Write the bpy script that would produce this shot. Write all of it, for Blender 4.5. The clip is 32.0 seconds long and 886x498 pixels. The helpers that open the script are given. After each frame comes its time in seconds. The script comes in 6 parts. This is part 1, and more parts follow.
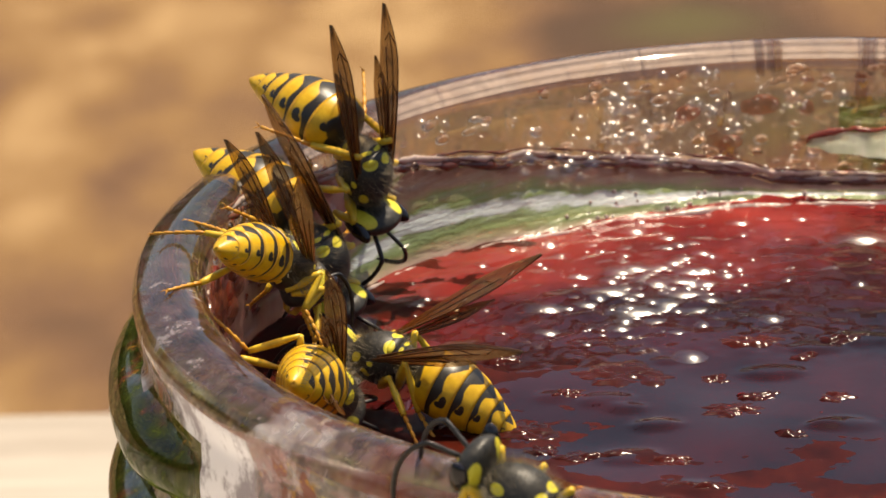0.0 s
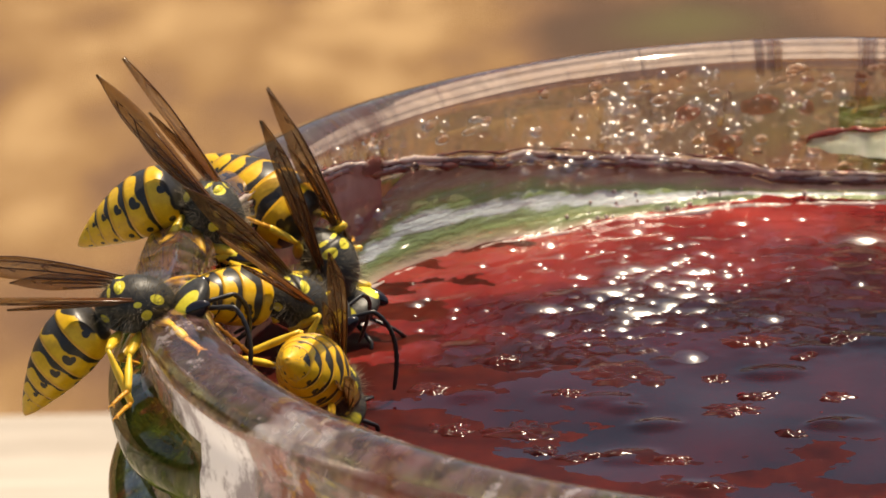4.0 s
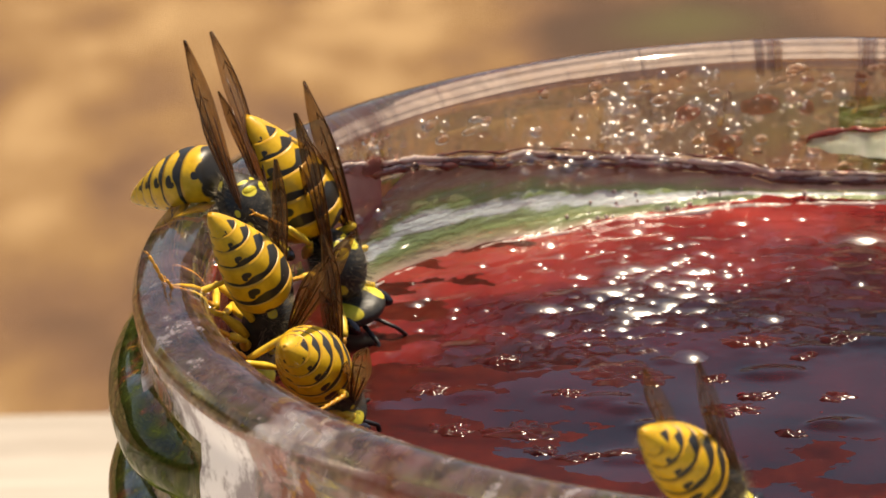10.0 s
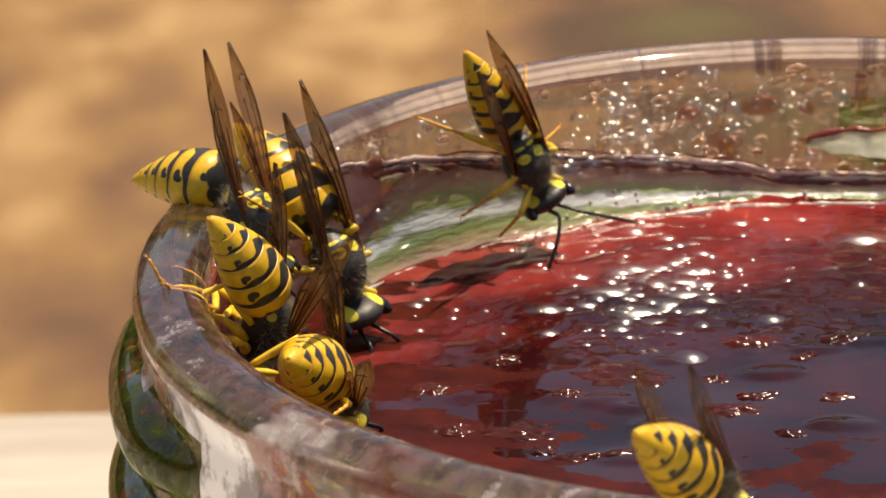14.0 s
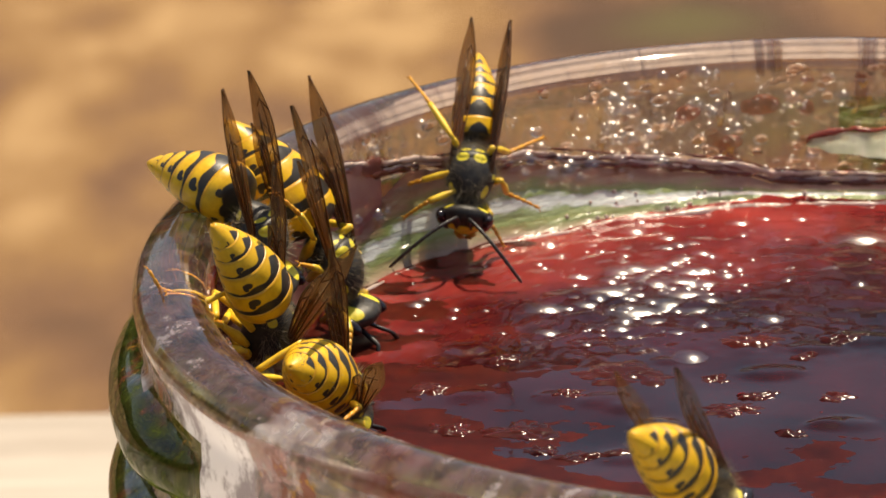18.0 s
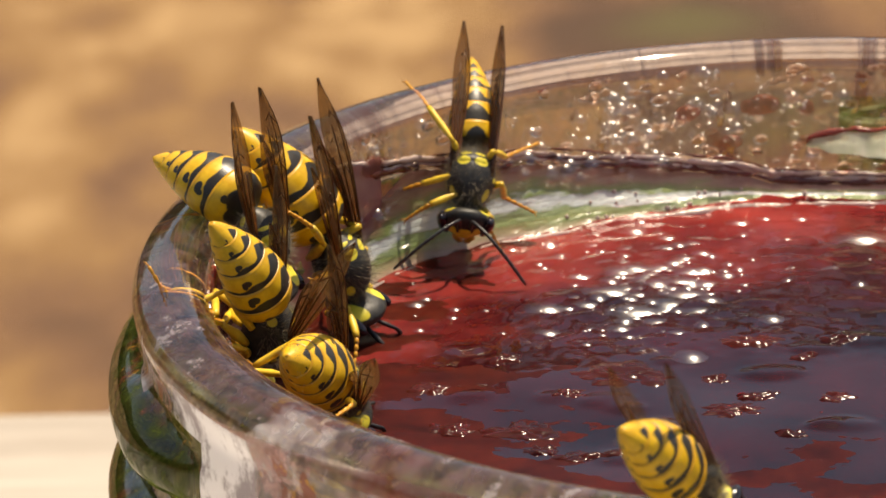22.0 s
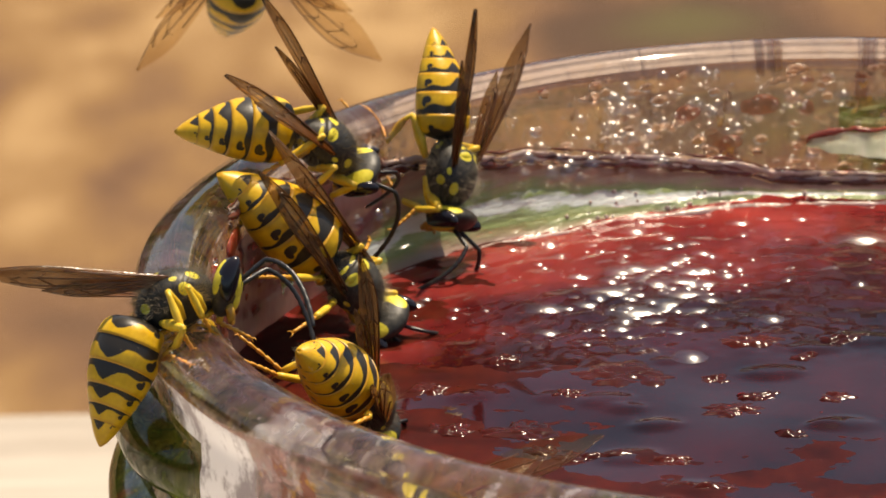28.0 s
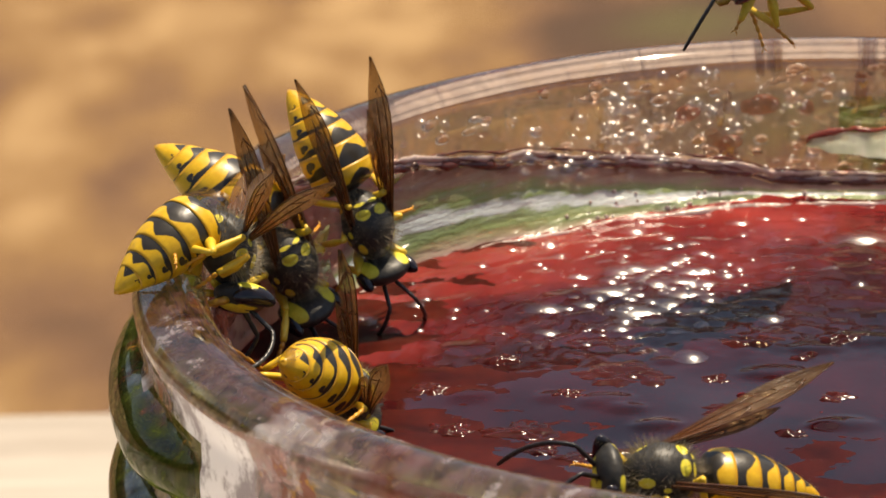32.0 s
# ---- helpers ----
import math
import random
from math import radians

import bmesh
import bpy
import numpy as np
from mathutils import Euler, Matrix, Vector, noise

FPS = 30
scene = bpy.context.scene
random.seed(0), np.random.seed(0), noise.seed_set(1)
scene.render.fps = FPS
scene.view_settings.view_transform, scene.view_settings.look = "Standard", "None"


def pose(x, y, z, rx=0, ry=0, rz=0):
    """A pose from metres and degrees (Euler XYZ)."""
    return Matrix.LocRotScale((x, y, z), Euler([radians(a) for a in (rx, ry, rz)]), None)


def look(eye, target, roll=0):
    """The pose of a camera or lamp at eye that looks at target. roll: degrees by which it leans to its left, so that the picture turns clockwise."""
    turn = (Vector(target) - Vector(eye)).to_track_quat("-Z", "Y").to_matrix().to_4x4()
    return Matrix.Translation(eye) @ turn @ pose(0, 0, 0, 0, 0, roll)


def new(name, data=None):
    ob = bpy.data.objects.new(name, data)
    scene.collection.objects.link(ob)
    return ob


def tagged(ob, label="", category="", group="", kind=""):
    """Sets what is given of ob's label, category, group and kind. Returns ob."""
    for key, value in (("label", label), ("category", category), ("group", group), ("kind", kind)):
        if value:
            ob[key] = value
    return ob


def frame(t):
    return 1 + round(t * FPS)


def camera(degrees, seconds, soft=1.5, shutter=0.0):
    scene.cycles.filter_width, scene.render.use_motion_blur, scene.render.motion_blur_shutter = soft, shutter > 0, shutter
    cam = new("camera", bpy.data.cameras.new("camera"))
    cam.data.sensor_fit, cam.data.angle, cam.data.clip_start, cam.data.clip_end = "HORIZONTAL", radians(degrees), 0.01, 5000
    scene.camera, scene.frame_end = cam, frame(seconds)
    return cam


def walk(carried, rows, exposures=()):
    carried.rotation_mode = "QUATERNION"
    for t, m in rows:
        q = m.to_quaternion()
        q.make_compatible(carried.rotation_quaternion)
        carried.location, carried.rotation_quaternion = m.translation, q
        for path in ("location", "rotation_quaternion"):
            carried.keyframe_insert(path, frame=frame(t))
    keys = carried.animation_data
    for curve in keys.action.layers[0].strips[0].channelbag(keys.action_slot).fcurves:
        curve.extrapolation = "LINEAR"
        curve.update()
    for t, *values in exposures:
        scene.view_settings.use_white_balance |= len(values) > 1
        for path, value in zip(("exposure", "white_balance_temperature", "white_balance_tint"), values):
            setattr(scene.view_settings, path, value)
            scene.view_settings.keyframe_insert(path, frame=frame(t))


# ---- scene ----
cam = camera(12.0, 32.0, soft=1.6)
EYE = (-0.02457, -0.23321, 0.21488)
AIM = (-0.02457, 0.0, 0.13049)
walk(cam, [(0, look(EYE, AIM, -1.14)), (32, look(EYE, AIM, -1.14))], exposures=[(0, 0.44, 7650, 12), (32, 0.44, 7650, 12)])
cam.data.dof.use_dof = True
cam.data.dof.focus_distance = 0.246
cam.data.dof.aperture_fstop = 142.0

# ---- world and sun ----
SUN_WAY = Vector((0.22, 0.28, 0.92)).normalized()
world = bpy.data.worlds.new("sky")
scene.world = world
world.use_nodes = True
wn = world.node_tree.nodes
sky = wn.new("ShaderNodeTexSky")
sky.sky_type = "NISHITA"
sky.sun_disc = False
sky.sun_elevation = math.asin(SUN_WAY.z)
sky.sun_rotation = math.atan2(SUN_WAY.x, SUN_WAY.y)
wn["Background"].inputs["Strength"].default_value = 0.105
world.node_tree.links.new(sky.outputs[0], wn["Background"].inputs[0])
sun = new("sun", bpy.data.lights.new("sun", "SUN"))
sun.data.energy = 4.8
sun.data.angle = radians(0.55)
sun.data.color = (1.0, 0.93, 0.80)
sun.matrix_world = look(SUN_WAY * 3, (0, 0, 0))

MM = 0.001
RIM = 0.130          # height of the jar's mouth over the table
LIQ = RIM - 0.0100   # level of the syrup
R_IN = 38.5          # inner radius of the neck, millimetres
GROUND = -0.73


# ---- materials ----
class Mat:
    """A small wrapper round a node material."""

    def __init__(self, name):
        self.m = bpy.data.materials.new(name)
        self.m.use_nodes = True
        self.t = self.m.node_tree
        self.p = self.t.nodes["Principled BSDF"]
        self.out = self.t.nodes["Material Output"]

    def node(self, kind, operation="", interpolation_type="", data_type=""):
        n = self.t.nodes.new(kind)
        if operation:
            n.operation = operation
        if interpolation_type:
            n.interpolation_type = interpolation_type
        if data_type:
            n.data_type = data_type
        return n

    def link(self, a, b):
        self.t.links.new(a, b)

    def put(self, sock, v):
        if hasattr(v, "is_output"):
            self.link(v, sock)
        else:
            sock.default_value = v

    def set(self, **kw):
        for k, v in kw.items():
            self.put(self.p.inputs[k.replace("_", " ")], v)
        return self

    def math(self, op, a, b=0.0, c=0.0, clamp=False):
        n = self.node("ShaderNodeMath", operation=op)
        n.use_clamp = clamp
        for i, v in enumerate((a, b, c)):
            self.put(n.inputs[i], v)
        return n.outputs[0]

    def coord(self, which="Object"):
        return self.node("ShaderNodeTexCoord").outputs[which]

    def noise(self, scale, detail=4.0, rough=0.55, vec=None, stretch=None):
        n = self.node("ShaderNodeTexNoise")
        n.inputs["Scale"].default_value = scale
        n.inputs["Detail"].default_value = detail
        n.inputs["Roughness"].default_value = rough
        v = vec if vec is not None else self.coord()
        if stretch:
            mp = self.node("ShaderNodeMapping")
            mp.inputs["Scale"].default_value = stretch
            self.link(v, mp.inputs[0])
            v = mp.outputs[0]
        self.link(v, n.inputs["Vector"])
        return n.outputs["Fac"]

    def ramp(self, fac, stops):
        n = self.node("ShaderNodeValToRGB")
        e = n.color_ramp.elements
        while len(e) < len(stops):
            e.new(0.5)
        for el, (p, c) in zip(e, stops):
            el.position = p
            el.color = (*c, 1) if len(c) == 3 else c
        self.link(fac, n.inputs[0])
        return n.outputs[0]

    def step(self, fac, lo, hi):
        n = self.node("ShaderNodeMapRange", interpolation_type="SMOOTHSTEP")
        self.put(n.inputs[0], fac)
        n.inputs[1].default_value, n.inputs[2].default_value = lo, hi
        return n.outputs[0]

    def mix(self, fac, a, b):
        n = self.node("ShaderNodeMix", data_type="RGBA")
        self.put(n.inputs[0], fac)
        for sock, v in ((n.inputs[6], a), (n.inputs[7], b)):
            self.put(sock, v if hasattr(v, "is_output") else (*v, 1))
        return n.outputs[2]

    def bump(self, height, strength, dist):
        n = self.node("ShaderNodeBump")
        n.inputs["Strength"].default_value = strength
        n.inputs["Distance"].default_value = dist
        self.link(height, n.inputs["Height"])
        self.link(n.outputs[0], self.p.inputs["Normal"])
        return n.outputs[0]


YELLOW, BLACK = (0.80, 0.50, 0.022), (0.026, 0.021, 0.015)


def chitin_marked(name, spots):
    """Black chitin with yellow marks, each an ellipsoid (centre, radii) in the part's own millimetres."""
    m = Mat(name)
    co = m.coord()
    wob = m.noise(900, 2, vec=co)
    total = None
    for c, r in spots:
        sub = m.node("ShaderNodeVectorMath", operation="SUBTRACT")
        m.link(co, sub.inputs[0])
        sub.inputs[1].default_value = [v * MM for v in c]
        div = m.node("ShaderNodeVectorMath", operation="DIVIDE")
        m.link(sub.outputs[0], div.inputs[0])
        div.inputs[1].default_value = [v * MM for v in r]
        ln = m.node("ShaderNodeVectorMath", operation="LENGTH")
        m.link(div.outputs[0], ln.inputs[0])
        d = m.math("ADD", ln.outputs[1], m.math("MULTIPLY", m.math("SUBTRACT", wob, 0.5), 0.35))
        s = m.step(d, 1.06, 0.94)
        total = s if total is None else m.math("MAXIMUM", total, s)
    fine = m.noise(2600, 3, vec=co)
    dark = m.ramp(fine, [(0.3, (0.016, 0.014, 0.011)), (0.8, (0.052, 0.046, 0.036))])
    light = m.ramp(fine, [(0.25, (0.62, 0.50, 0.03)), (0.8, (0.80, 0.70, 0.07))])
    m.set(Base_Color=m.mix(total, dark, light) if total else dark, Roughness=0.46, Specular_IOR_Level=0.4)
    m.bump(fine, 0.5, 0.00006)
    return m.m


def banded(name, band, tooth, width, dot, dot_at, low, hook=0.10):
    """Yellow tergite: black front band with a middle tooth and two side dots. UV: u round from the back (0.5), v front to rear."""
    m = Mat(name)
    sep = m.node("ShaderNodeSeparateXYZ")
    uv = m.node("ShaderNodeUVMap")
    m.link(uv.outputs[0], sep.inputs[0])
    co = m.coord()
    wob = m.math("SUBTRACT", m.noise(900, 4, 0.65, vec=co), 0.5)
    a = m.math("ABSOLUTE", m.math("MULTIPLY", m.math("SUBTRACT", sep.outputs[0], 0.5), 2.0))
    v = sep.outputs[1]
    tri = m.math("MULTIPLY", m.math("MAXIMUM", m.math("SUBTRACT", 1.0, m.math("DIVIDE", a, width)), 0.0), tooth)
    side = m.math("MULTIPLY", m.step(a, 0.34, 0.66), low - band)
    wave = m.math("MULTIPLY", m.math("SINE", m.math("MULTIPLY", a, 22.0)), 0.045)
    edge = m.math("ADD", m.math("ADD", tri, side), m.math("ADD", band, wave))
    edge = m.math("ADD", edge, m.math("MULTIPLY", wob, 0.20))
    mask = m.step(m.math("SUBTRACT", v, edge), 0.025, -0.025)
    # a comma on each side of the tooth, hung on the band by a short stalk
    for at, wide, tall, hang in ((dot_at, dot, dot * 2.3, band + hook), (dot_at + dot * 0.55, dot * 0.5, dot * 2.4, band + hook * 0.4)):
        du = m.math("DIVIDE", m.math("SUBTRACT", a, at), wide)
        dv = m.math("DIVIDE", m.math("SUBTRACT", v, hang), tall)
        rr = m.math("ADD", m.math("MULTIPLY", du, du), m.math("MULTIPLY", dv, dv))
        mask = m.math("MAXIMUM", mask, m.step(m.math("ADD", rr, m.math("MULTIPLY", wob, 0.8)), 1.15, 0.85))
    # a small dot low on each flank
    du = m.math("DIVIDE", m.math("SUBTRACT", a, 0.78), 0.042)
    dv = m.math("DIVIDE", m.math("SUBTRACT", v, low + 0.22), 0.12)
    rr = m.math("ADD", m.math("MULTIPLY", du, du), m.math("MULTIPLY", dv, dv))
    mask = m.math("MAXIMUM", mask, m.step(m.math("ADD", rr, m.math("MULTIPLY", wob, 0.9)), 1.15, 0.85))
    fine = m.noise(1800, 4, vec=co)
    yel = m.ramp(fine, [(0.25, (0.60, 0.32, 0.009)), (0.75, (0.80, 0.49, 0.020))])
    rim = m.step(v, 0.80, 1.0)
    yel = m.mix(m.math("MULTIPLY", rim, 0.6), yel, (0.46, 0.20, 0.01))
    grime = m.step(m.noise(330, 5, 0.65, vec=co), 0.52, 0.72)
    yel = m.mix(m.math("MULTIPLY", grime, 0.5), yel, (0.60, 0.28, 0.012))
    m.set(Base_Color=m.mix(mask, yel, BLACK), Roughness=m.math("MULTIPLY_ADD", fine, 0.22, 0.27), Specular_IOR_Level=0.45)
    m.bump(fine, 0.32, 0.00006)
    return m.m


def limb_mat(name, dark, light):
    m = Mat(name)
    n = m.noise(1300, 4)
    m.set(Base_Color=m.ramp(n, [(0.3, dark), (0.7, light)]), Roughness=0.38)
    m.bump(n, 0.2, 0.00005)
    return m.m


MAT_THORAX = chitin_marked("thorax_black_yellow", [
    ((-0.86, 0.56, 1.5), (0.34, 0.48, 0.6)), ((-0.86, -0.56, 1.5), (0.34, 0.48, 0.6)),
    ((-1.52, 0.44, 1.15), (0.11, 0.40, 0.5)), ((-1.52, -0.44, 1.15), (0.11, 0.40, 0.5)),
    ((-2.05, 0.95, -0.25), (0.42, 0.36, 0.36)), ((-2.05, -0.95, -0.25), (0.42, 0.36, 0.36)),
    ((1.20, 1.12, 0.80), (0.85, 0.24, 0.34)), ((1.20, -1.12, 0.80), (0.85, 0.24, 0.34)),
    ((0.10, 1.60, 0.80), (0.24, 0.35, 0.16)), ((0.10, -1.60, 0.80), (0.24, 0.35, 0.16)),
    ((0.55, 1.65, 0.05), (0.34, 0.5, 0.40)), ((0.55, -1.65, 0.05), (0.34, 0.5, 0.40))])
MAT_HEAD = chitin_marked("head_black_yellow", [
    ((0.85, 0, -0.45), (0.5, 0.68, 0.80)), ((0.78, 0, 0.42), (0.5, 0.40, 0.24)),
    ((-0.42, 1.30, 0.35), (0.36, 0.66, 1.25)), ((-0.42, -1.30, 0.35), (0.36, 0.66, 1.25)),
    ((0.66, 0.74, 0.10), (0.40, 0.26, 0.62)), ((0.66, -0.74, 0.10), (0.40, 0.26, 0.62))])
MAT_BANDS = [banded("tergite_front", 0.40, 0.34, 0.16, 0.042, 0.40, 0.28, 0.08),
             banded("tergite_second", 0.48, 0.42, 0.16, 0.062, 0.44, 0.30, 0.20),
             banded("tergite_third", 0.42, 0.42, 0.14, 0.055, 0.42, 0.24, 0.16),
             banded("tergite_fourth", 0.40, 0.42, 0.13, 0.050, 0.40, 0.23, 0.16),
             banded("tergite_fifth", 0.36, 0.40, 0.12, 0.043, 0.38, 0.22, 0.15),
             banded("tergite_tip", 0.16, 0.32, 0.15, 0.020, 0.30, 0.13, 0.10)]
MAT_LEG = limb_mat("leg_yellow", (0.62, 0.36, 0.02), (0.85, 0.58, 0.05))
MAT_TARSUS = limb_mat("tarsus_amber", (0.52, 0.20, 0.02), (0.72, 0.36, 0.03))
MAT_DARK = limb_mat("antenna_black", (0.008, 0.007, 0.007), (0.028, 0.024, 0.022))
MAT_EYE = Mat("compound_eye").set(Base_Color=(0.012, 0.009, 0.012, 1), Roughness=0.16).m
MAT_HAIR = Mat("pale_hair").set(Base_Color=(0.34, 0.28, 0.19, 1), Roughness=0.6).m
MAT_JAW = limb_mat("mandible_brown", (0.30, 0.12, 0.01), (0.6, 0.36, 0.04))


def wing_mat(name, low, span, tint=(0.86, 0.74, 0.57)):
    """A smoky membrane with fine lengthwise wrinkles that catch the sun."""
    m = Mat(name)
    n = m.noise(420, 4, stretch=(0.4, 1.6, 1))
    pleat = m.noise(1500, 4, 0.6, stretch=(0.22, 1.0, 1.0))
    sep = m.node("ShaderNodeSeparateXYZ")
    m.link(m.coord(), sep.inputs[0])
    col = m.mix(m.step(sep.outputs[0], -0.0065, -0.001), m.ramp(n, [(0.3, (0.17, 0.095, 0.045)), (0.75, (0.38, 0.24, 0.13))]), (0.24, 0.080, 0.020))
    m.set(Base_Color=col, Roughness=m.math("MULTIPLY_ADD", pleat, 0.16, 0.14), Specular_IOR_Level=1.0)
    m.bump(m.math("ADD", n, m.math("MULTIPLY", pleat, 0.6)), 0.9, 0.00022)
    tr = m.node("ShaderNodeBsdfTransparent")
    tr.inputs[0].default_value = (*tint, 1)
    mx = m.node("ShaderNodeMixShader")
    m.put(mx.inputs[0], m.math("MULTIPLY_ADD", m.step(n, 0.2, 0.8), span, low))
    lit = m.node("ShaderNodeBsdfTranslucent")
    m.link(col, lit.inputs[0])
    both = m.node("ShaderNodeMixShader")
    both.inputs[0].default_value = 0.4
    m.link(m.p.outputs[0], both.inputs[1])
    m.link(lit.outputs[0], both.inputs[2])
    m.link(tr.outputs[0], mx.inputs[1])
    m.link(both.outputs[0], mx.inputs[2])
    m.link(mx.outputs[0], m.out.inputs[0])
    return m.m


MAT_WING = wing_mat("smoky_wing", 0.26, 0.36)
MAT_WING_CLEAR = wing_mat("clear_wing", 0.03, 0.09, (0.94, 0.88, 0.78))
MAT_VEIN = Mat("wing_vein").set(Base_Color=(0.10, 0.036, 0.012, 1), Roughness=0.3).m


def glass_mat(name, dust, stain, film, lo=(0.30, 0.25, 0.24), hi=(0.55, 0.52, 0.51), patch=85, tint=(0.91, 0.85, 0.82), dull=(0.3, 0.5), glare=None, grain=620, white=0.0, green_tint=None):
    """Clear glass with dried white film, rusty syrup stains and an even thin film of dirt."""
    m = Mat(name)
    co = m.coord()
    n1 = m.noise(patch, 7, 0.66, vec=co, stretch=(1, 1, 0.55))
    n2 = m.noise(240, 6, 0.65, vec=co, stretch=(1, 1, 0.7))
    n3 = m.noise(grain, 4, 0.6, vec=co)
    fine = m.noise(1500, 3, vec=co)
    m.set(Base_Color=(*tint, 1), Roughness=m.math("MULTIPLY_ADD", n1, 0.05, 0.03), IOR=1.5)
    m.p.inputs["Transmission Weight"].default_value = 1.0
    wavy = m.math("ADD", m.noise(55, 3, vec=co), m.math("MULTIPLY", fine, 0.03))
    m.bump(wavy, 0.2, 0.0006)
    skin = m.node("ShaderNodeBsdfPrincipled")
    col = m.mix(m.step(n3, 0.3, 0.7), lo, hi)
    col = m.mix(m.step(n2, 0.54, 0.60), col, (0.20, 0.055, 0.03))
    col = m.mix(m.math("MULTIPLY", m.step(m.noise(1100, 4, 0.6, vec=co), 0.56, 0.62), m.step(n2, 0.50, 0.58)), col, (0.42, 0.21, 0.03))
    if white:
        # chalky flecks of dried foam
        fleck = m.math("MULTIPLY", m.step(m.noise(480, 6, 0.72, vec=co, stretch=(1, 1, 0.6)), 0.54, 0.66), white)
        col = m.mix(fleck, col, (0.74, 0.70, 0.72))
    if green_tint:
        # random patches of a greener colour
        col = m.mix(m.step(m.noise(120, 4, 0.6, vec=co, stretch=(0.6, 0.6, 1.6)), 0.50, 0.62), col, green_tint)
    m.link(col, skin.inputs["Base Color"])
    skin.inputs["Roughness"].default_value = dull[0]
    skin.inputs["Specular IOR Level"].default_value = dull[1]
    fac = m.math("MAXIMUM", m.math("MULTIPLY", m.step(n1, 0.48, 0.57), dust), m.math("MULTIPLY", m.step(n2, 0.52, 0.60), stain))
    fac = m.math("MAXIMUM", fac, m.math("MULTIPLY", m.step(n3, 0.22, 0.78), film))
    if white:
        fac = m.math("MAXIMUM", fac, m.math("MULTIPLY", fleck, 0.8))
    if glare:
        # white reflection of sun and sky down the neck, put into the colour
        d = m.node("ShaderNodeVectorMath", operation="SUBTRACT")
        m.link(co, d.inputs[0])
        d.inputs[1].default_value = glare[0]
        q = m.node("ShaderNodeVectorMath", operation="MULTIPLY")
        m.link(d.outputs[0], q.inputs[0])
        q.inputs[1].default_value = glare[1]
        ln = m.node("ShaderNodeVectorMath", operation="LENGTH")
        m.link(q.outputs[0], ln.inputs[0])
        glare_mask = m.step(m.math("ADD", ln.outputs[1], m.math("MULTIPLY", m.math("SUBTRACT", n2, 0.5), 1.6)), 1.15, 0.75)
        glare_breaks = m.math("MULTIPLY", glare_mask, m.step(m.noise(420, 5, 0.72, vec=co, stretch=(1, 1, 0.7)), 0.40, 0.56))
        m.link(m.mix(glare_breaks, m.mix(glare_mask, col, (0.36, 0.32, 0.34)), (0.88, 0.86, 0.88)), skin.inputs["Base Color"])
        fac = m.math("MAXIMUM", fac, m.math("MULTIPLY", glare_mask, 0.88))
    mx = m.node("ShaderNodeMixShader")
    m.link(fac, mx.inputs[0])
    m.link(m.p.outputs[0], mx.inputs[1])
    lit = m.node("ShaderNodeBsdfTranslucent")
    m.link(skin.inputs["Base Color"].links[0].from_socket, lit.inputs[0])
    both = m.node("ShaderNodeMixShader")
    both.inputs[0].default_value = 0.45
    m.link(skin.outputs[0], both.inputs[1])
    m.link(lit.outputs[0], both.inputs[2])
    m.link(both.outputs[0], mx.inputs[2])
    m.link(mx.outputs[0], m.out.inputs[0])
    return m.m


MAT_GLASS = glass_mat("jar_glass", 0.04, 0.02, 0.42, (0.15, 0.092, 0.088), (0.25, 0.175, 0.165), tint=(0.70, 0.56, 0.52), dull=(0.6, 0.1), grain=380, white=0.10)
MAT_GLASS_SMEARED_LIT = glass_mat("jar_glass_smeared", 0.20, 0.50, 0.34, (0.30, 0.095, 0.10), (0.50, 0.28, 0.285), 140, grain=700, white=0.7, dull=(0.3, 0.4))
# the dark green film colours in foliage that the thick glass mirrors
MAT_GLASS_THICK = glass_mat("jar_glass_thick", 0.05, 0.12, 0.90, (0.022, 0.034, 0.005), (0.075, 0.095, 0.014), tint=(0.26, 0.34, 0.12), dull=(0.6, 0.04))
MAT_GLASS_OUT = glass_mat("jar_glass_stained", 0.50, 0.72, 0.14, (0.22, 0.15, 0.16), (0.52, 0.44, 0.46), 48, glare=((-0.0372, -0.0200, 0.1256), (185.0, 185.0, 165.0)), white=0.5)
MAT_GLASS_IN = glass_mat("jar_glass_wet", 0.30, 0.38, 0.50, (0.10, 0.085, 0.035), (0.46, 0.38, 0.20), grain=1300, green_tint=(0.15, 0.19, 0.05))


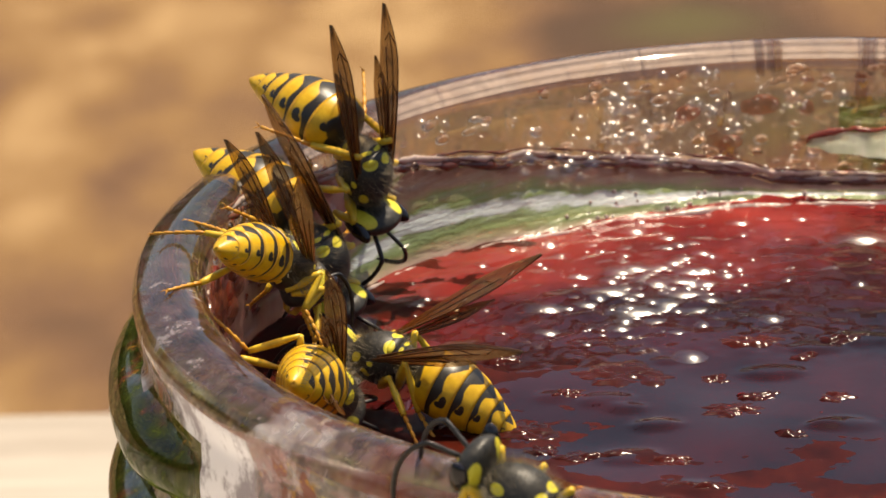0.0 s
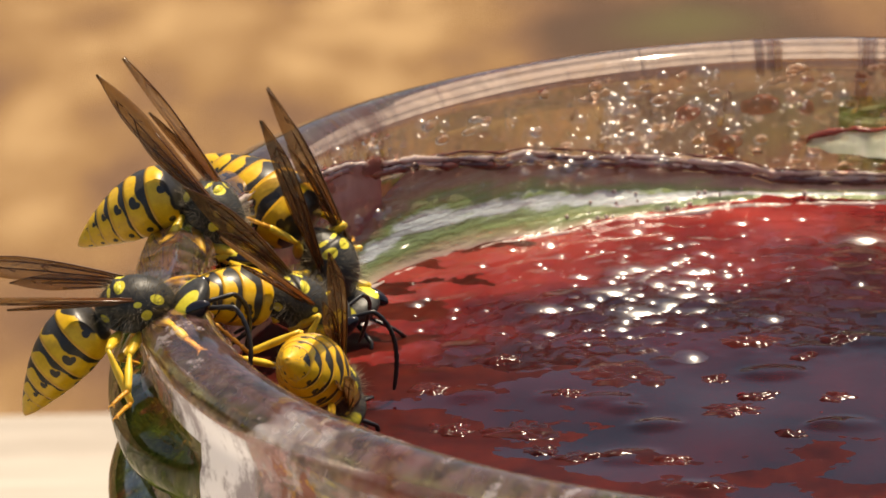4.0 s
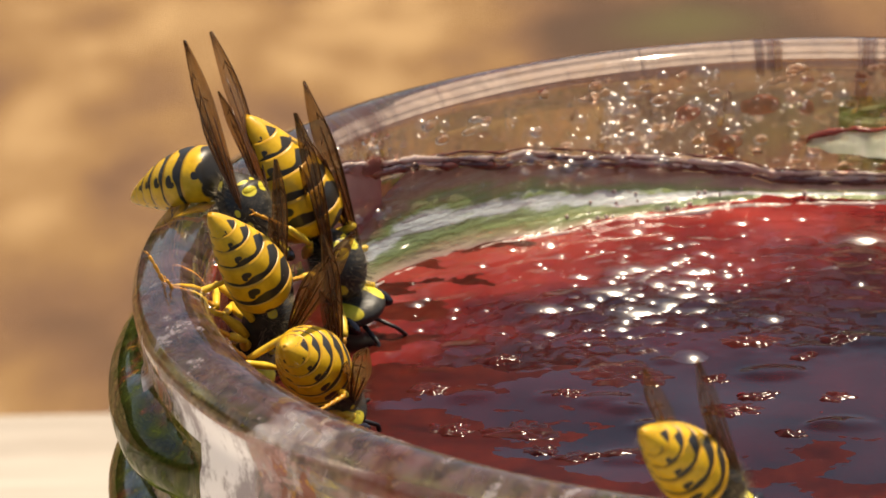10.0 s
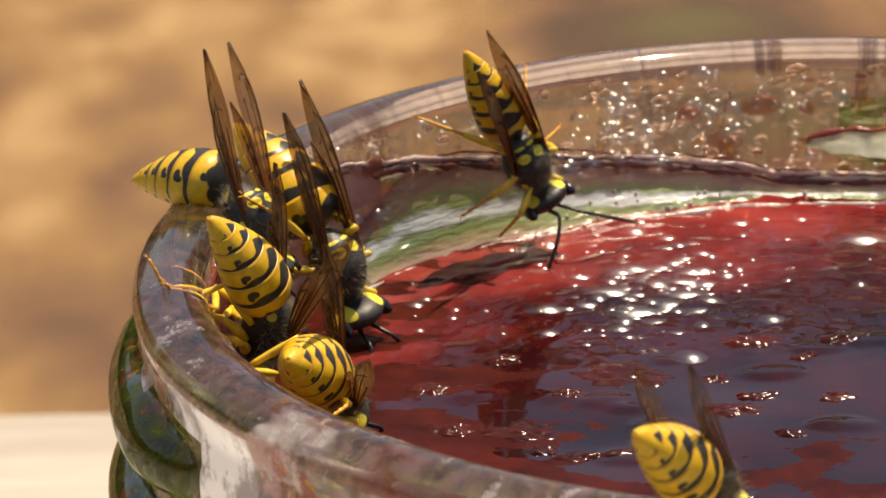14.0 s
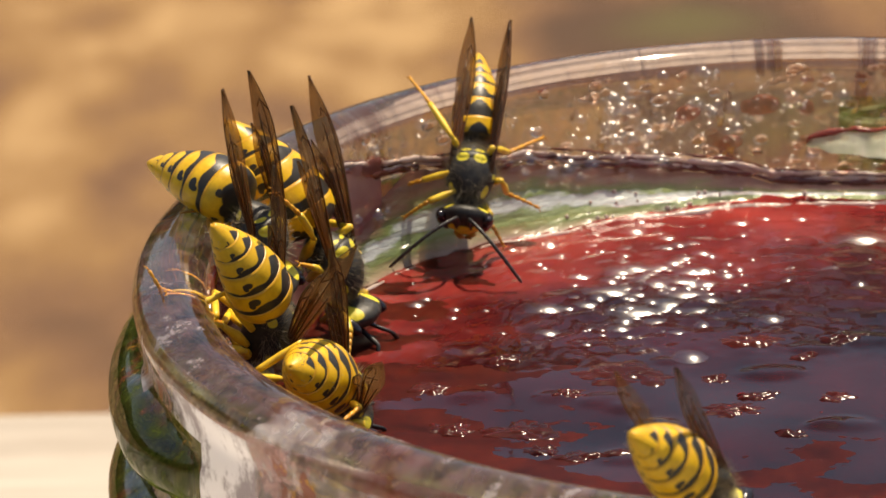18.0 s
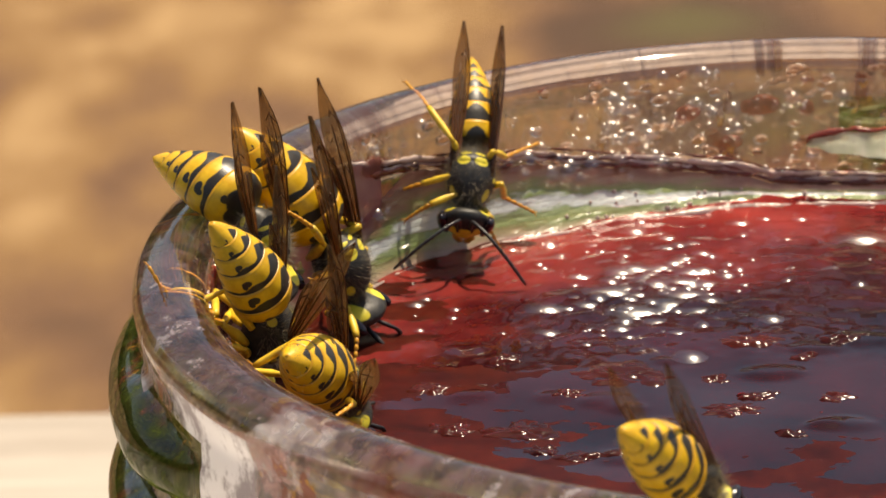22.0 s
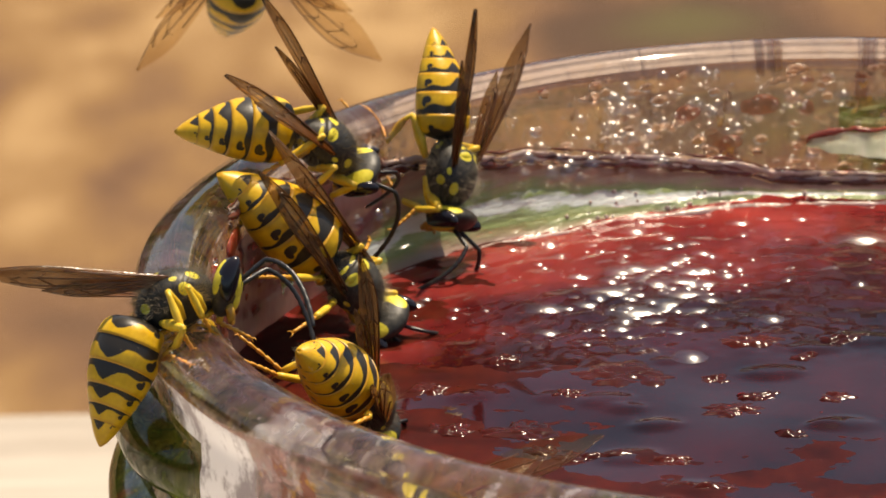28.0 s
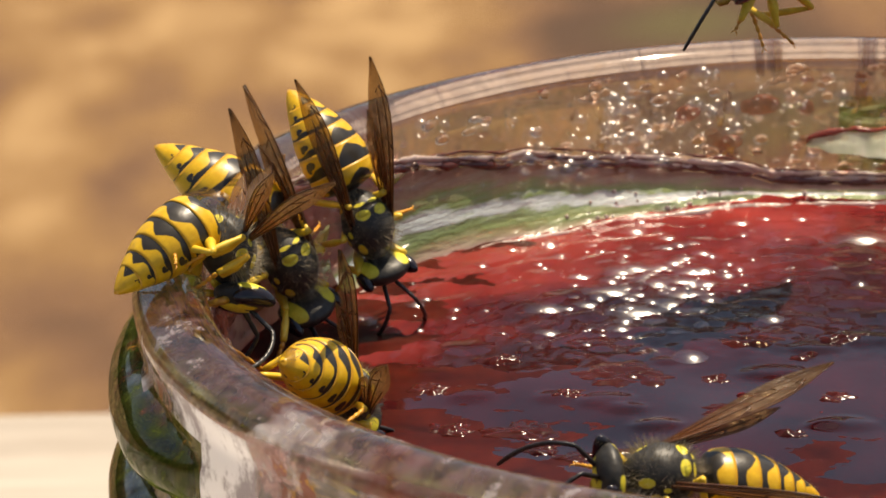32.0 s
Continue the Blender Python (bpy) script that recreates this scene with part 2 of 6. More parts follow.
def syrup_mat(name, a, b, rough, pulp_glow=False, gloss=0.75):
    """Dark red syrup; the flag adds paler fruit crust along the glass, sunlight painted in."""
    m = Mat(name)
    co = m.coord()
    n = m.noise(140, 5, 0.6, vec=co)
    f = m.noise(900, 3, vec=co)
    col = m.ramp(n, [(0.32, a), (0.72, b)])
    if pulp_glow:
        flat = m.node("ShaderNodeVectorMath", operation="MULTIPLY")
        off = m.node("ShaderNodeVectorMath", operation="ADD")
        m.link(co, off.inputs[0])
        off.inputs[1].default_value = (-0.005, 0.010, 0.0)
        m.link(off.outputs[0], flat.inputs[0])
        flat.inputs[1].default_value = (1000, 1000, 0)
        ln = m.node("ShaderNodeVectorMath", operation="LENGTH")
        m.link(flat.outputs[0], ln.inputs[0])
        r = m.math("ADD", ln.outputs[1], m.math("MULTIPLY", m.math("SUBTRACT", m.noise(95, 6, 0.7, vec=co), 0.5), 24.0))
        # redder towards the far glass: its sunlit glow is mixed into the colour
        col = m.mix(m.step(r, 31.0, 46.0), col, m.ramp(n, [(0.3, (0.105, 0.010, 0.011)), (0.75, (0.29, 0.038, 0.030))]))
    if pulp_glow:
        # dull brown holed skin; paints in the dark reflection along the near glass
        off2 = m.node("ShaderNodeVectorMath", operation="ADD")
        m.link(co, off2.inputs[0])
        off2.inputs[1].default_value = (-0.002, -0.018, 0.0)
        flat2 = m.node("ShaderNodeVectorMath", operation="MULTIPLY")
        m.link(off2.outputs[0], flat2.inputs[0])
        flat2.inputs[1].default_value = (1000, 1000, 0)
        ln2 = m.node("ShaderNodeVectorMath", operation="LENGTH")
        m.link(flat2.outputs[0], ln2.inputs[0])
        ragged = m.math("SUBTRACT", m.noise(150, 4, 0.55, vec=co, stretch=(1, 1.7, 1)), 0.5)
        skin = m.step(m.math("ADD", ln2.outputs[1], m.math("MULTIPLY", ragged, 50.0)), 29.6, 30.2)
        brown = m.ramp(m.noise(330, 5, 0.65, vec=co), [(0.3, (0.022, 0.0026, 0.0018)), (0.7, (0.070, 0.009, 0.0042))])
        col = m.mix(skin, col, brown)
        gloss = m.math("MULTIPLY_ADD", skin, -0.23, 0.29)
        rough = m.math("MULTIPLY_ADD", skin, 0.30, rough)
    m.set(Base_Color=col, Roughness=rough, IOR=1.42, Specular_IOR_Level=gloss)
    m.p.inputs["Subsurface Weight"].default_value = 0.25
    m.p.inputs["Subsurface Radius"].default_value = (0.003, 0.0004, 0.0003)
    m.p.inputs["Subsurface Scale"].default_value = 1.0
    m.bump(m.math("ADD", m.math("MULTIPLY", n, 0.5), m.math("MULTIPLY", f, 0.08)), 0.14, 0.0005)
    return m.m


MAT_SYRUP = syrup_mat("red_syrup", (0.009, 0.0016, 0.0026), (0.042, 0.0038, 0.0041), 0.05, True)
MAT_JAM = syrup_mat("jam_residue", (0.10, 0.016, 0.010), (0.22, 0.045, 0.022), 0.12)
MAT_LUMP = syrup_mat("fruit_skin_red", (0.022, 0.004, 0.003), (0.075, 0.011, 0.006), 0.17, gloss=0.2)
MAT_DROP = Mat("clear_droplet").set(Base_Color=(0.95, 0.80, 0.70, 1), Roughness=0.12, IOR=1.36).m
MAT_DROP.node_tree.nodes["Principled BSDF"].inputs["Transmission Weight"].default_value = 1.0


MAT_TIDE = syrup_mat("tide_syrup", (0.07, 0.018, 0.012), (0.20, 0.065, 0.05), 0.16)


def film_mat(name, a, b, rough, cover, relief=0.5, thin=0.0, grain=(1, 1, 0.5), full=0.7, torn=0.0):
    m = Mat(name)
    n = m.noise(160, 4, 0.6, stretch=grain)
    col = m.ramp(n, [(0.35, a), (full, b)])
    m.set(Base_Color=col, Roughness=rough, IOR=1.4, Specular_IOR_Level=0.7)
    m.bump(n, relief, 0.0008)
    face = m.p.outputs[0]
    if thin:
        # the sun behind shines through the thin film
        lit = m.node("ShaderNodeBsdfTranslucent")
        m.link(col, lit.inputs[0])
        both = m.node("ShaderNodeMixShader")
        both.inputs[0].default_value = thin
        m.link(face, both.inputs[1])
        m.link(lit.outputs[0], both.inputs[2])
        face = both.outputs[0]
    tr = m.node("ShaderNodeBsdfTransparent")
    mx = m.node("ShaderNodeMixShader")
    m.put(mx.inputs[0], m.math("MULTIPLY", m.step(m.noise(150, 5, 0.62), torn, torn + 0.03), cover) if torn else cover)
    m.link(tr.outputs[0], mx.inputs[1])
    m.link(face, mx.inputs[2])
    m.link(mx.outputs[0], m.out.inputs[0])
    return m.m


MAT_SPLASH = film_mat("syrup_splash", (0.16, 0.05, 0.025), (0.34, 0.09, 0.05), 0.25, 0.38, thin=0.5)


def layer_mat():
    """Dried layers of thin syrup on the glass, one over the other, with the sky's reflection painted in as a pale
    streak; UV: v from the syrup up to the tide line.
    """
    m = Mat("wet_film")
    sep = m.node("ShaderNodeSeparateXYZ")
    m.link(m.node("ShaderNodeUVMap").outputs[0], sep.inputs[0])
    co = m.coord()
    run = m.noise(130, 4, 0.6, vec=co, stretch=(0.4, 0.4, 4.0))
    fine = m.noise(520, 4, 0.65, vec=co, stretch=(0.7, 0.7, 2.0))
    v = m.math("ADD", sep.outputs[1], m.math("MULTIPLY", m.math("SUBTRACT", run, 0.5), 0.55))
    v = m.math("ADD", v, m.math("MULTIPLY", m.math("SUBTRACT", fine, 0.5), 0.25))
    # the pale stops at 0.58 and 0.66 stand in for mirrored sky
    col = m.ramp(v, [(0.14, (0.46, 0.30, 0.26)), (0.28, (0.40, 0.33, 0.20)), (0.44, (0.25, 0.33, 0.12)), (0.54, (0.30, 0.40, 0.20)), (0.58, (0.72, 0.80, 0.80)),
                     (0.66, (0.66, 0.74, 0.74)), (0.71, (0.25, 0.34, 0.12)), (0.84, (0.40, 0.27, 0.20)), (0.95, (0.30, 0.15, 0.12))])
    m.set(Base_Color=col, Roughness=0.27, IOR=1.4, Specular_IOR_Level=1.0)
    m.bump(m.math("ADD", run, m.math("MULTIPLY", fine, 0.5)), 0.6, 0.0008)
    lit = m.node("ShaderNodeBsdfTranslucent")
    m.link(col, lit.inputs[0])
    both = m.node("ShaderNodeMixShader")
    both.inputs[0].default_value = 0.35
    m.link(m.p.outputs[0], both.inputs[1])
    m.link(lit.outputs[0], both.inputs[2])
    tr = m.node("ShaderNodeBsdfTransparent")
    mx = m.node("ShaderNodeMixShader")
    mx.inputs[0].default_value = 0.90
    m.link(tr.outputs[0], mx.inputs[1])
    m.link(both.outputs[0], mx.inputs[2])
    m.link(mx.outputs[0], m.out.inputs[0])
    return m.m


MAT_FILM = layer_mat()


def clear_mat(name, rough, shine, tint=(1.0, 0.99, 0.98)):
    """A thin clear bead: it lets the light through and its skin shines."""
    m = Mat(name)
    gl = m.node("ShaderNodeBsdfGlossy")
    gl.inputs["Roughness"].default_value = rough
    tr = m.node("ShaderNodeBsdfTransparent")
    tr.inputs[0].default_value = (*tint, 1)
    mx = m.node("ShaderNodeMixShader")
    mx.inputs[0].default_value = shine
    m.link(tr.outputs[0], mx.inputs[1])
    m.link(gl.outputs[0], mx.inputs[2])
    m.link(mx.outputs[0], m.out.inputs[0])
    return m.m


MAT_BEADS = clear_mat("clear_bead", 0.26, 0.10)
# green with the glass's white reflection mixed into the colour
MAT_GLEAM = film_mat("washed_glass", (0.20, 0.32, 0.11), (0.84, 0.88, 0.84), 0.25, 0.85, 0.8, thin=0.5, full=0.6)
MAT_STICKY = film_mat("sticky_film", (0.30, 0.085, 0.085), (0.58, 0.33, 0.31), 0.16, 0.88, 0.8, thin=0.55, torn=0.38)
MAT_BEAD = film_mat("pale_bead", (0.34, 0.24, 0.21), (0.58, 0.47, 0.42), 0.30, 0.95, 0.35)
MAT_BEAD.node_tree.nodes["Principled BSDF"].inputs["Specular IOR Level"].default_value = 1.0


def wood_mat():
    m = Mat("pale_wood")
    g = m.noise(14, 6, 0.6, stretch=(1.5, 22, 8))
    s = m.noise(9, 3)
    col = m.ramp(g, [(0.3, (0.34, 0.28, 0.22)), (0.7, (0.52, 0.45, 0.37))])
    m.set(Base_Color=m.mix(m.step(s, 0.62, 0.70), col, (0.20, 0.13, 0.08)), Roughness=0.62)
    m.bump(g, 0.3, 0.001)
    return m.m


MAT_WOOD = wood_mat()


def ground_mat():
    m = Mat("dry_ground")
    co = m.coord()
    big = m.noise(3.6, 3, 0.5, vec=co, stretch=(1.25, 0.8, 1))
    mid = m.noise(13, 3, 0.5, vec=co, stretch=(1, 0.45, 1))
    fine = m.noise(160, 5, 0.7, vec=co)
    v = m.math("ADD", m.math("MULTIPLY", big, 0.68), m.math("ADD", m.math("MULTIPLY", mid, 0.24), m.math("MULTIPLY", fine, 0.08)))
    sep = m.node("ShaderNodeSeparateXYZ")
    m.link(co, sep.inputs[0])
    v = m.math("ADD", v, m.math("MULTIPLY", m.math("ADD", m.step(sep.outputs[0], 0.10, -0.20), -0.35), 0.075))
    col = m.ramp(v, [(0.41, (0.082, 0.041, 0.020)), (0.49, (0.165, 0.081, 0.036)), (0.56, (0.255, 0.136, 0.048)), (0.64, (0.405, 0.246, 0.106))])
    green = m.step(m.noise(2.2, 2, vec=co), 0.60, 0.72)
    col = m.mix(m.math("MULTIPLY", green, 0.5), col, (0.12, 0.12, 0.03))
    lawn = m.math("ADD", sep.outputs[1], m.math("MULTIPLY", m.math("SUBTRACT", big, 0.5), 2.0))
    grass = m.mix(m.step(m.math("ADD", m.math("MULTIPLY", big, 0.5), m.math("MULTIPLY", mid, 0.5)), 0.40, 0.60), m.ramp(fine, [(0.3, (0.014, 0.034, 0.008)), (0.75, (0.05, 0.085, 0.018))]), m.ramp(fine, [(0.3, (0.035, 0.060, 0.014)), (0.75, (0.11, 0.13, 0.035))]))
    col = m.mix(m.step(lawn, 0.6, 0.1), col, grass)
    m.set(Base_Color=col, Roughness=0.95)
    m.bump(fine, 0.6, 0.01)
    return m.m


MAT_GROUND = ground_mat()


def hedge_mat():
    m = Mat("hedge_leaves")
    n = m.noise(6, 6, 0.7)
    m.set(Base_Color=m.ramp(n, [(0.35, (0.012, 0.022, 0.007)), (0.7, (0.06, 0.09, 0.025))]), Roughness=0.7)
    m.bump(n, 0.9, 0.2)
    return m.m


MAT_HEDGE = hedge_mat()


# ---- mesh helpers ----
def mesh_of(name, bm, materials, smooth=True):
    me = bpy.data.meshes.new(name)
    bm.normal_update()
    bm.to_mesh(me)
    bm.free()
    for mt in materials if isinstance(materials, (list, tuple)) else [materials]:
        me.materials.append(mt)
    if smooth:
        me.polygons.foreach_set("use_smooth", [True] * len(me.polygons))
    return me


def put(name, me, parent, m=None, label=""):
    ob = new(name, me)
    ob.parent = parent
    if m is not None:
        ob.matrix_basis = m
    if label:
        tagged(ob, label)
    return ob


def part(name, bm, material, parent, label="", m=None):
    return put(name, mesh_of(name, bm, material), parent, m, label)


def tube(bm, pts, radii, sides=8, cap=True):
    """A round tapered tube through the points."""
    pts = [Vector(p) for p in pts]
    rings = []
    for i, p in enumerate(pts):
        d = (pts[min(i + 1, len(pts) - 1)] - pts[max(i - 1, 0)]).normalized()
        ref = Vector((0, 0, 1)) if abs(d.z) < 0.9 else Vector((0, 1, 0))
        u = d.cross(ref).normalized()
        v = d.cross(u)
        rings.append([bm.verts.new(p + (u * math.cos(2 * math.pi * k / sides) + v * math.sin(2 * math.pi * k / sides)) * radii[i])
                      for k in range(sides)])
    for a, b in zip(rings, rings[1:]):
        for k in range(sides):
            bm.faces.new((a[k], a[(k + 1) % sides], b[(k + 1) % sides], b[k]))
    if cap:
        bm.faces.new(rings[0][::-1])
        bm.faces.new(rings[-1])


def blob(bm, centre, radii, segs=20, rings=14, shape=None):
    """An ellipsoid that shape(v) may reshape; v is on the unit ball."""
    made = bmesh.ops.create_uvsphere(bm, u_segments=segs, v_segments=rings, radius=1.0)["verts"]
    for v in made:
        p = shape(v.co.copy()) if shape else v.co
        v.co = Vector((centre[0] + p.x * radii[0], centre[1] + p.y * radii[1], centre[2] + p.z * radii[2]))
    return made


# ---- the wasp's meshes, in metres; x forward, z up the back ----
def scaled(pts):
    return [Vector(p) * MM for p in pts]


def thorax_mesh():
    bm = bmesh.new()

    def form(p):
        q = p.copy()
        q.z += 0.10 * (1 - q.x * q.x)
        taper = 1.0 - 0.28 * max(0.0, -q.x) ** 2 - 0.20 * max(0.0, q.x) ** 2
        q.y *= taper
        if q.z < 0:
            q.y *= 0.88
        if q.x < -0.45 and q.z > 0:
            q.z *= 1 - 0.35 * (-q.x - 0.45)
        return q

    blob(bm, (-0.1 * MM, 0, 0), (2.35 * MM, 1.72 * MM, 1.70 * MM), 36, 24, form)
    # scutellum ridge
    blob(bm, (-0.92 * MM, 0, 1.36 * MM), (0.50 * MM, 0.98 * MM, 0.42 * MM), 20, 12)
    return mesh_of("thorax", bm, MAT_THORAX)


def hair_mesh():
    bm = bmesh.new()
    rnd = random.Random(4)
    for _ in range(2300):
        u, w = rnd.uniform(0, 2 * math.pi), rnd.uniform(-0.5, 1)
        n = Vector((math.cos(u) * math.sqrt(1 - w * w), math.sin(u) * math.sqrt(1 - w * w), w))
        base = Vector((n.x * 2.15 - 0.1, n.y * 1.58, n.z * 1.62 + 0.05))
        side = n.cross(Vector((rnd.random(), rnd.random(), rnd.random()))).normalized() * 0.011
        ln = rnd.uniform(0.3, 0.85) * (1.25 if n.x > 0.35 else 1.0)
        tip = base + (n + Vector((rnd.uniform(-.3, .3), rnd.uniform(-.3, .3), rnd.uniform(-.3, .3)))) * ln
        bm.faces.new([bm.verts.new(p * MM) for p in (base - side, base + side, tip)])
    return mesh_of("hair", bm, MAT_HAIR)


def head_mesh():
    bm = bmesh.new()

    def form(p):
        q = p.copy()
        if q.z < 0:
            q.y *= 1 + 0.42 * q.z
        if q.x < 0:
            q.x *= 0.75
        return q

    blob(bm, (0, 0, 0), (0.92 * MM, 1.75 * MM, 1.62 * MM), 32, 22, form)
    blob(bm, (0.42 * MM, 0, -0.55 * MM), (0.52 * MM, 0.72 * MM, 0.80 * MM), 18, 12)
    return mesh_of("head", bm, MAT_HEAD)


def eye_mesh():
    bm = bmesh.new()

    def form(p):
        q = p.copy()
        q.x += 0.35 * q.z * q.z
        q.y *= 1.0 - 0.25 * max(0, -q.z)
        return q

    blob(bm, (0, 0, 0), (0.56 * MM, 0.46 * MM, 1.24 * MM), 22, 16, form)
    return mesh_of("eye", bm, MAT_EYE)


def antenna_mesh():
    bm = bmesh.new()
    pts = [(0, 0, 0), (0.35, 0, 0.55), (0.8, 0, 1.25)]
    n = 11
    for i in range(1, n + 1):
        a = i / n
        pts.append((0.8 + 3.5 * a, 0, 1.25 + 0.6 * a - 3.0 * a * a))
    radii = [0.12, 0.12, 0.11] + [0.115 if i < n else 0.08 for i in range(1, n + 1)]
    # the joints of the flagellum show as small waists
    fine, fr = [], []
    for i in range(len(pts) - 1):
        p, q = Vector(pts[i]), Vector(pts[i + 1])
        for k, w in ((0.0, 0.86), (0.25, 1.05), (0.75, 1.05)):
            fine.append((p.lerp(q, k)) * MM)
            fr.append((radii[i] * (1 - k) + radii[i + 1] * k) * w * MM)
    fine.append(Vector(pts[-1]) * MM)
    fr.append(0.07 * MM)
    tube(bm, fine, fr, 8)
    return mesh_of("antenna", bm, MAT_DARK)


def jaw_mesh():
    bm = bmesh.new()
    tube(bm, scaled([(0, 0.45, 0.25), (0.2, 0.48, -0.1), (0.32, 0.3, -0.45), (0.34, 0.02, -0.62)]), [0.24 * MM, 0.26 * MM, 0.2 * MM, 0.06 * MM], 8)
    return mesh_of("mandible", bm, MAT_JAW)


# stations along the abdomen: distance behind the waist, radius
PROFILE = [(0.0, 0.22), (0.12, 0.42), (0.24, 1.20), (0.45, 1.66), (0.9, 1.94), (1.6, 2.08), (2.4, 2.08), (3.2, 1.98), (4.0, 1.80), (4.8, 1.54),
           (5.5, 1.24), (6.1, 0.98), (6.6, 0.74), (7.0, 0.50), (7.3, 0.28), (7.5, 0.07)]
CUTS = [0.0, 1.45, 2.95, 4.2, 5.2, 6.05, 7.5]


def radius_at(s):
    for (a, ra), (b, rb) in zip(PROFILE, PROFILE[1:]):
        if s <= b:
            return ra + (rb - ra) * (s - a) / (b - a)
    return 0.06


def droop(s):
    """The abdomen curves down a little towards its tip."""
    return -0.022 * s * s + 0.03 * s


def tergite_mesh(i):
    """One overlapping ring of the abdomen, with UVs for its bands."""
    bm = bmesh.new()
    uvl = bm.loops.layers.uv.new("UVMap")
    sides, steps = 40, 9
    s0, s1 = CUTS[i], CUTS[i + 1]
    lap = 0.22 if i < 5 else 0.0
    rings, uvs = [], []
    for k in range(steps + 2):
        f = min(k / steps, 1.0)
        s = s0 + (s1 + lap - s0) * f
        r = radius_at(s)
        grow = 1.0 + (0.035 * f if i < 5 else 0) + (0.02 * math.sin(f * math.pi))
        if k == steps + 1:
            grow -= 0.10
            s -= 0.05
        ring = []
        for j in range(sides + 1):
            a = 2 * math.pi * j / sides
            y, z = -math.sin(a), -math.cos(a)
            zz = z * (0.94 if z > 0 else 0.86)
            ring.append(bm.verts.new(Vector((-s, y * r * grow, zz * r * grow + droop(s))) * MM))
        rings.append(ring)
        uvs.append(f)
    for k in range(len(rings) - 1):
        for j in range(sides):
            f = bm.faces.new((rings[k][j], rings[k + 1][j], rings[k + 1][j + 1], rings[k][j + 1]))
            for lp, (jj, kk) in zip(f.loops, ((j, k), (j, k + 1), (j + 1, k + 1), (j + 1, k))):
                lp[uvl].uv = (jj / sides, uvs[kk])
    if i == 5:
        f = bm.faces.new([v for v in rings[-1][:-1]])
        for lp in f.loops:
            lp[uvl].uv = (0.5, 1.0)
    bmesh.ops.recalc_face_normals(bm, faces=bm.faces)
    return mesh_of("tergite", bm, MAT_BANDS[i])


def sting_hair_mesh():
    bm = bmesh.new()
    rnd = random.Random(9)
    for _ in range(170):
        s, a = rnd.uniform(1.2, 7.2), rnd.uniform(0, 2 * math.pi)
        r = radius_at(s)
        n = Vector((-0.5, math.sin(a), math.cos(a)))
        base = Vector((-s, math.sin(a) * r * 0.97, math.cos(a) * r * 0.9 + droop(s)))
        side = n.cross(Vector((1, 0.2, 0.1))).normalized() * 0.012
        bm.faces.new([bm.verts.new(p * MM) for p in (base - side, base + side, base + n * rnd.uniform(0.15, 0.34))])
    return mesh_of("fine_hair", bm, MAT_HAIR)


def wing_mesh(length, wide, fold, material=None):
    """A membrane that runs back along -x, narrow at its root; folded ones are pleated lengthwise. Its leading edge is at +y."""
    bm = bmesh.new()
    n, rows = 22, 7
    grid = []
    for i in range(n + 1):
        f = i / n
        w = wide * (0.16 + 0.84 * math.sin(min(1.0, f * 1.35) * math.pi / 2) ** 1.1) * (1.0 if f < 0.6 else max(0.06, 1 - ((f - 0.6) / 0.4) ** 1.8))
        line = []
        for j in range(rows):
            g = j / (rows - 1) - 0.5
            z = (0.16 * abs(((j * 2) % 4) - 2) - 0.12) * fold * wide * 0.5 + 0.25 * math.sin(f * 2.2) * wide * 0.12
            line.append(Vector((-f * length, g * w + 0.08 * wide * math.sin(f * math.pi), z)))
        grid.append(line)
    top = [[bm.verts.new(p * MM) for p in line] for line in grid]
    low = [[bm.verts.new((p - Vector((0, 0, 0.02))) * MM) for p in line] for line in grid]
    for i in range(n):
        for j in range(rows - 1):
            bm.faces.new((top[i][j], top[i][j + 1], top[i + 1][j + 1], top[i + 1][j]))
            bm.faces.new((low[i][j], low[i + 1][j], low[i + 1][j + 1], low[i][j + 1]))
        for j in (0, rows - 1):
            q = (top[i][j], top[i + 1][j], low[i + 1][j], low[i][j])
            bm.faces.new(q if j == 0 else q[::-1])
    bm.faces.new([top[n][j] for j in range(rows)] + [low[n][j] for j in range(rows - 1, -1, -1)])
    me = mesh_of("wing", bm, material or MAT_WING)
    vb = bmesh.new()
    for j, end in ((rows - 1, n), (rows - 2, n - 4), (3, n - 6), (1, n - 9)):
        tube(vb, [grid[i][j] * MM + Vector((0, 0, 0.00001)) for i in range(0, end + 1, 2)],
             [(0.07 - 0.05 * i / n) * MM for i in range(0, end + 1, 2)], 5)
    for i, j, k in ((9, rows - 1, 3), (13, rows - 2, 2), (16, rows - 1, 3)):
        tube(vb, [grid[i][j] * MM, grid[i + 2][(j + k) // 2] * MM, grid[i + 1][k] * MM], [0.04 * MM] * 3, 4)
    return me, mesh_of("venation", vb, MAT_VEIN)


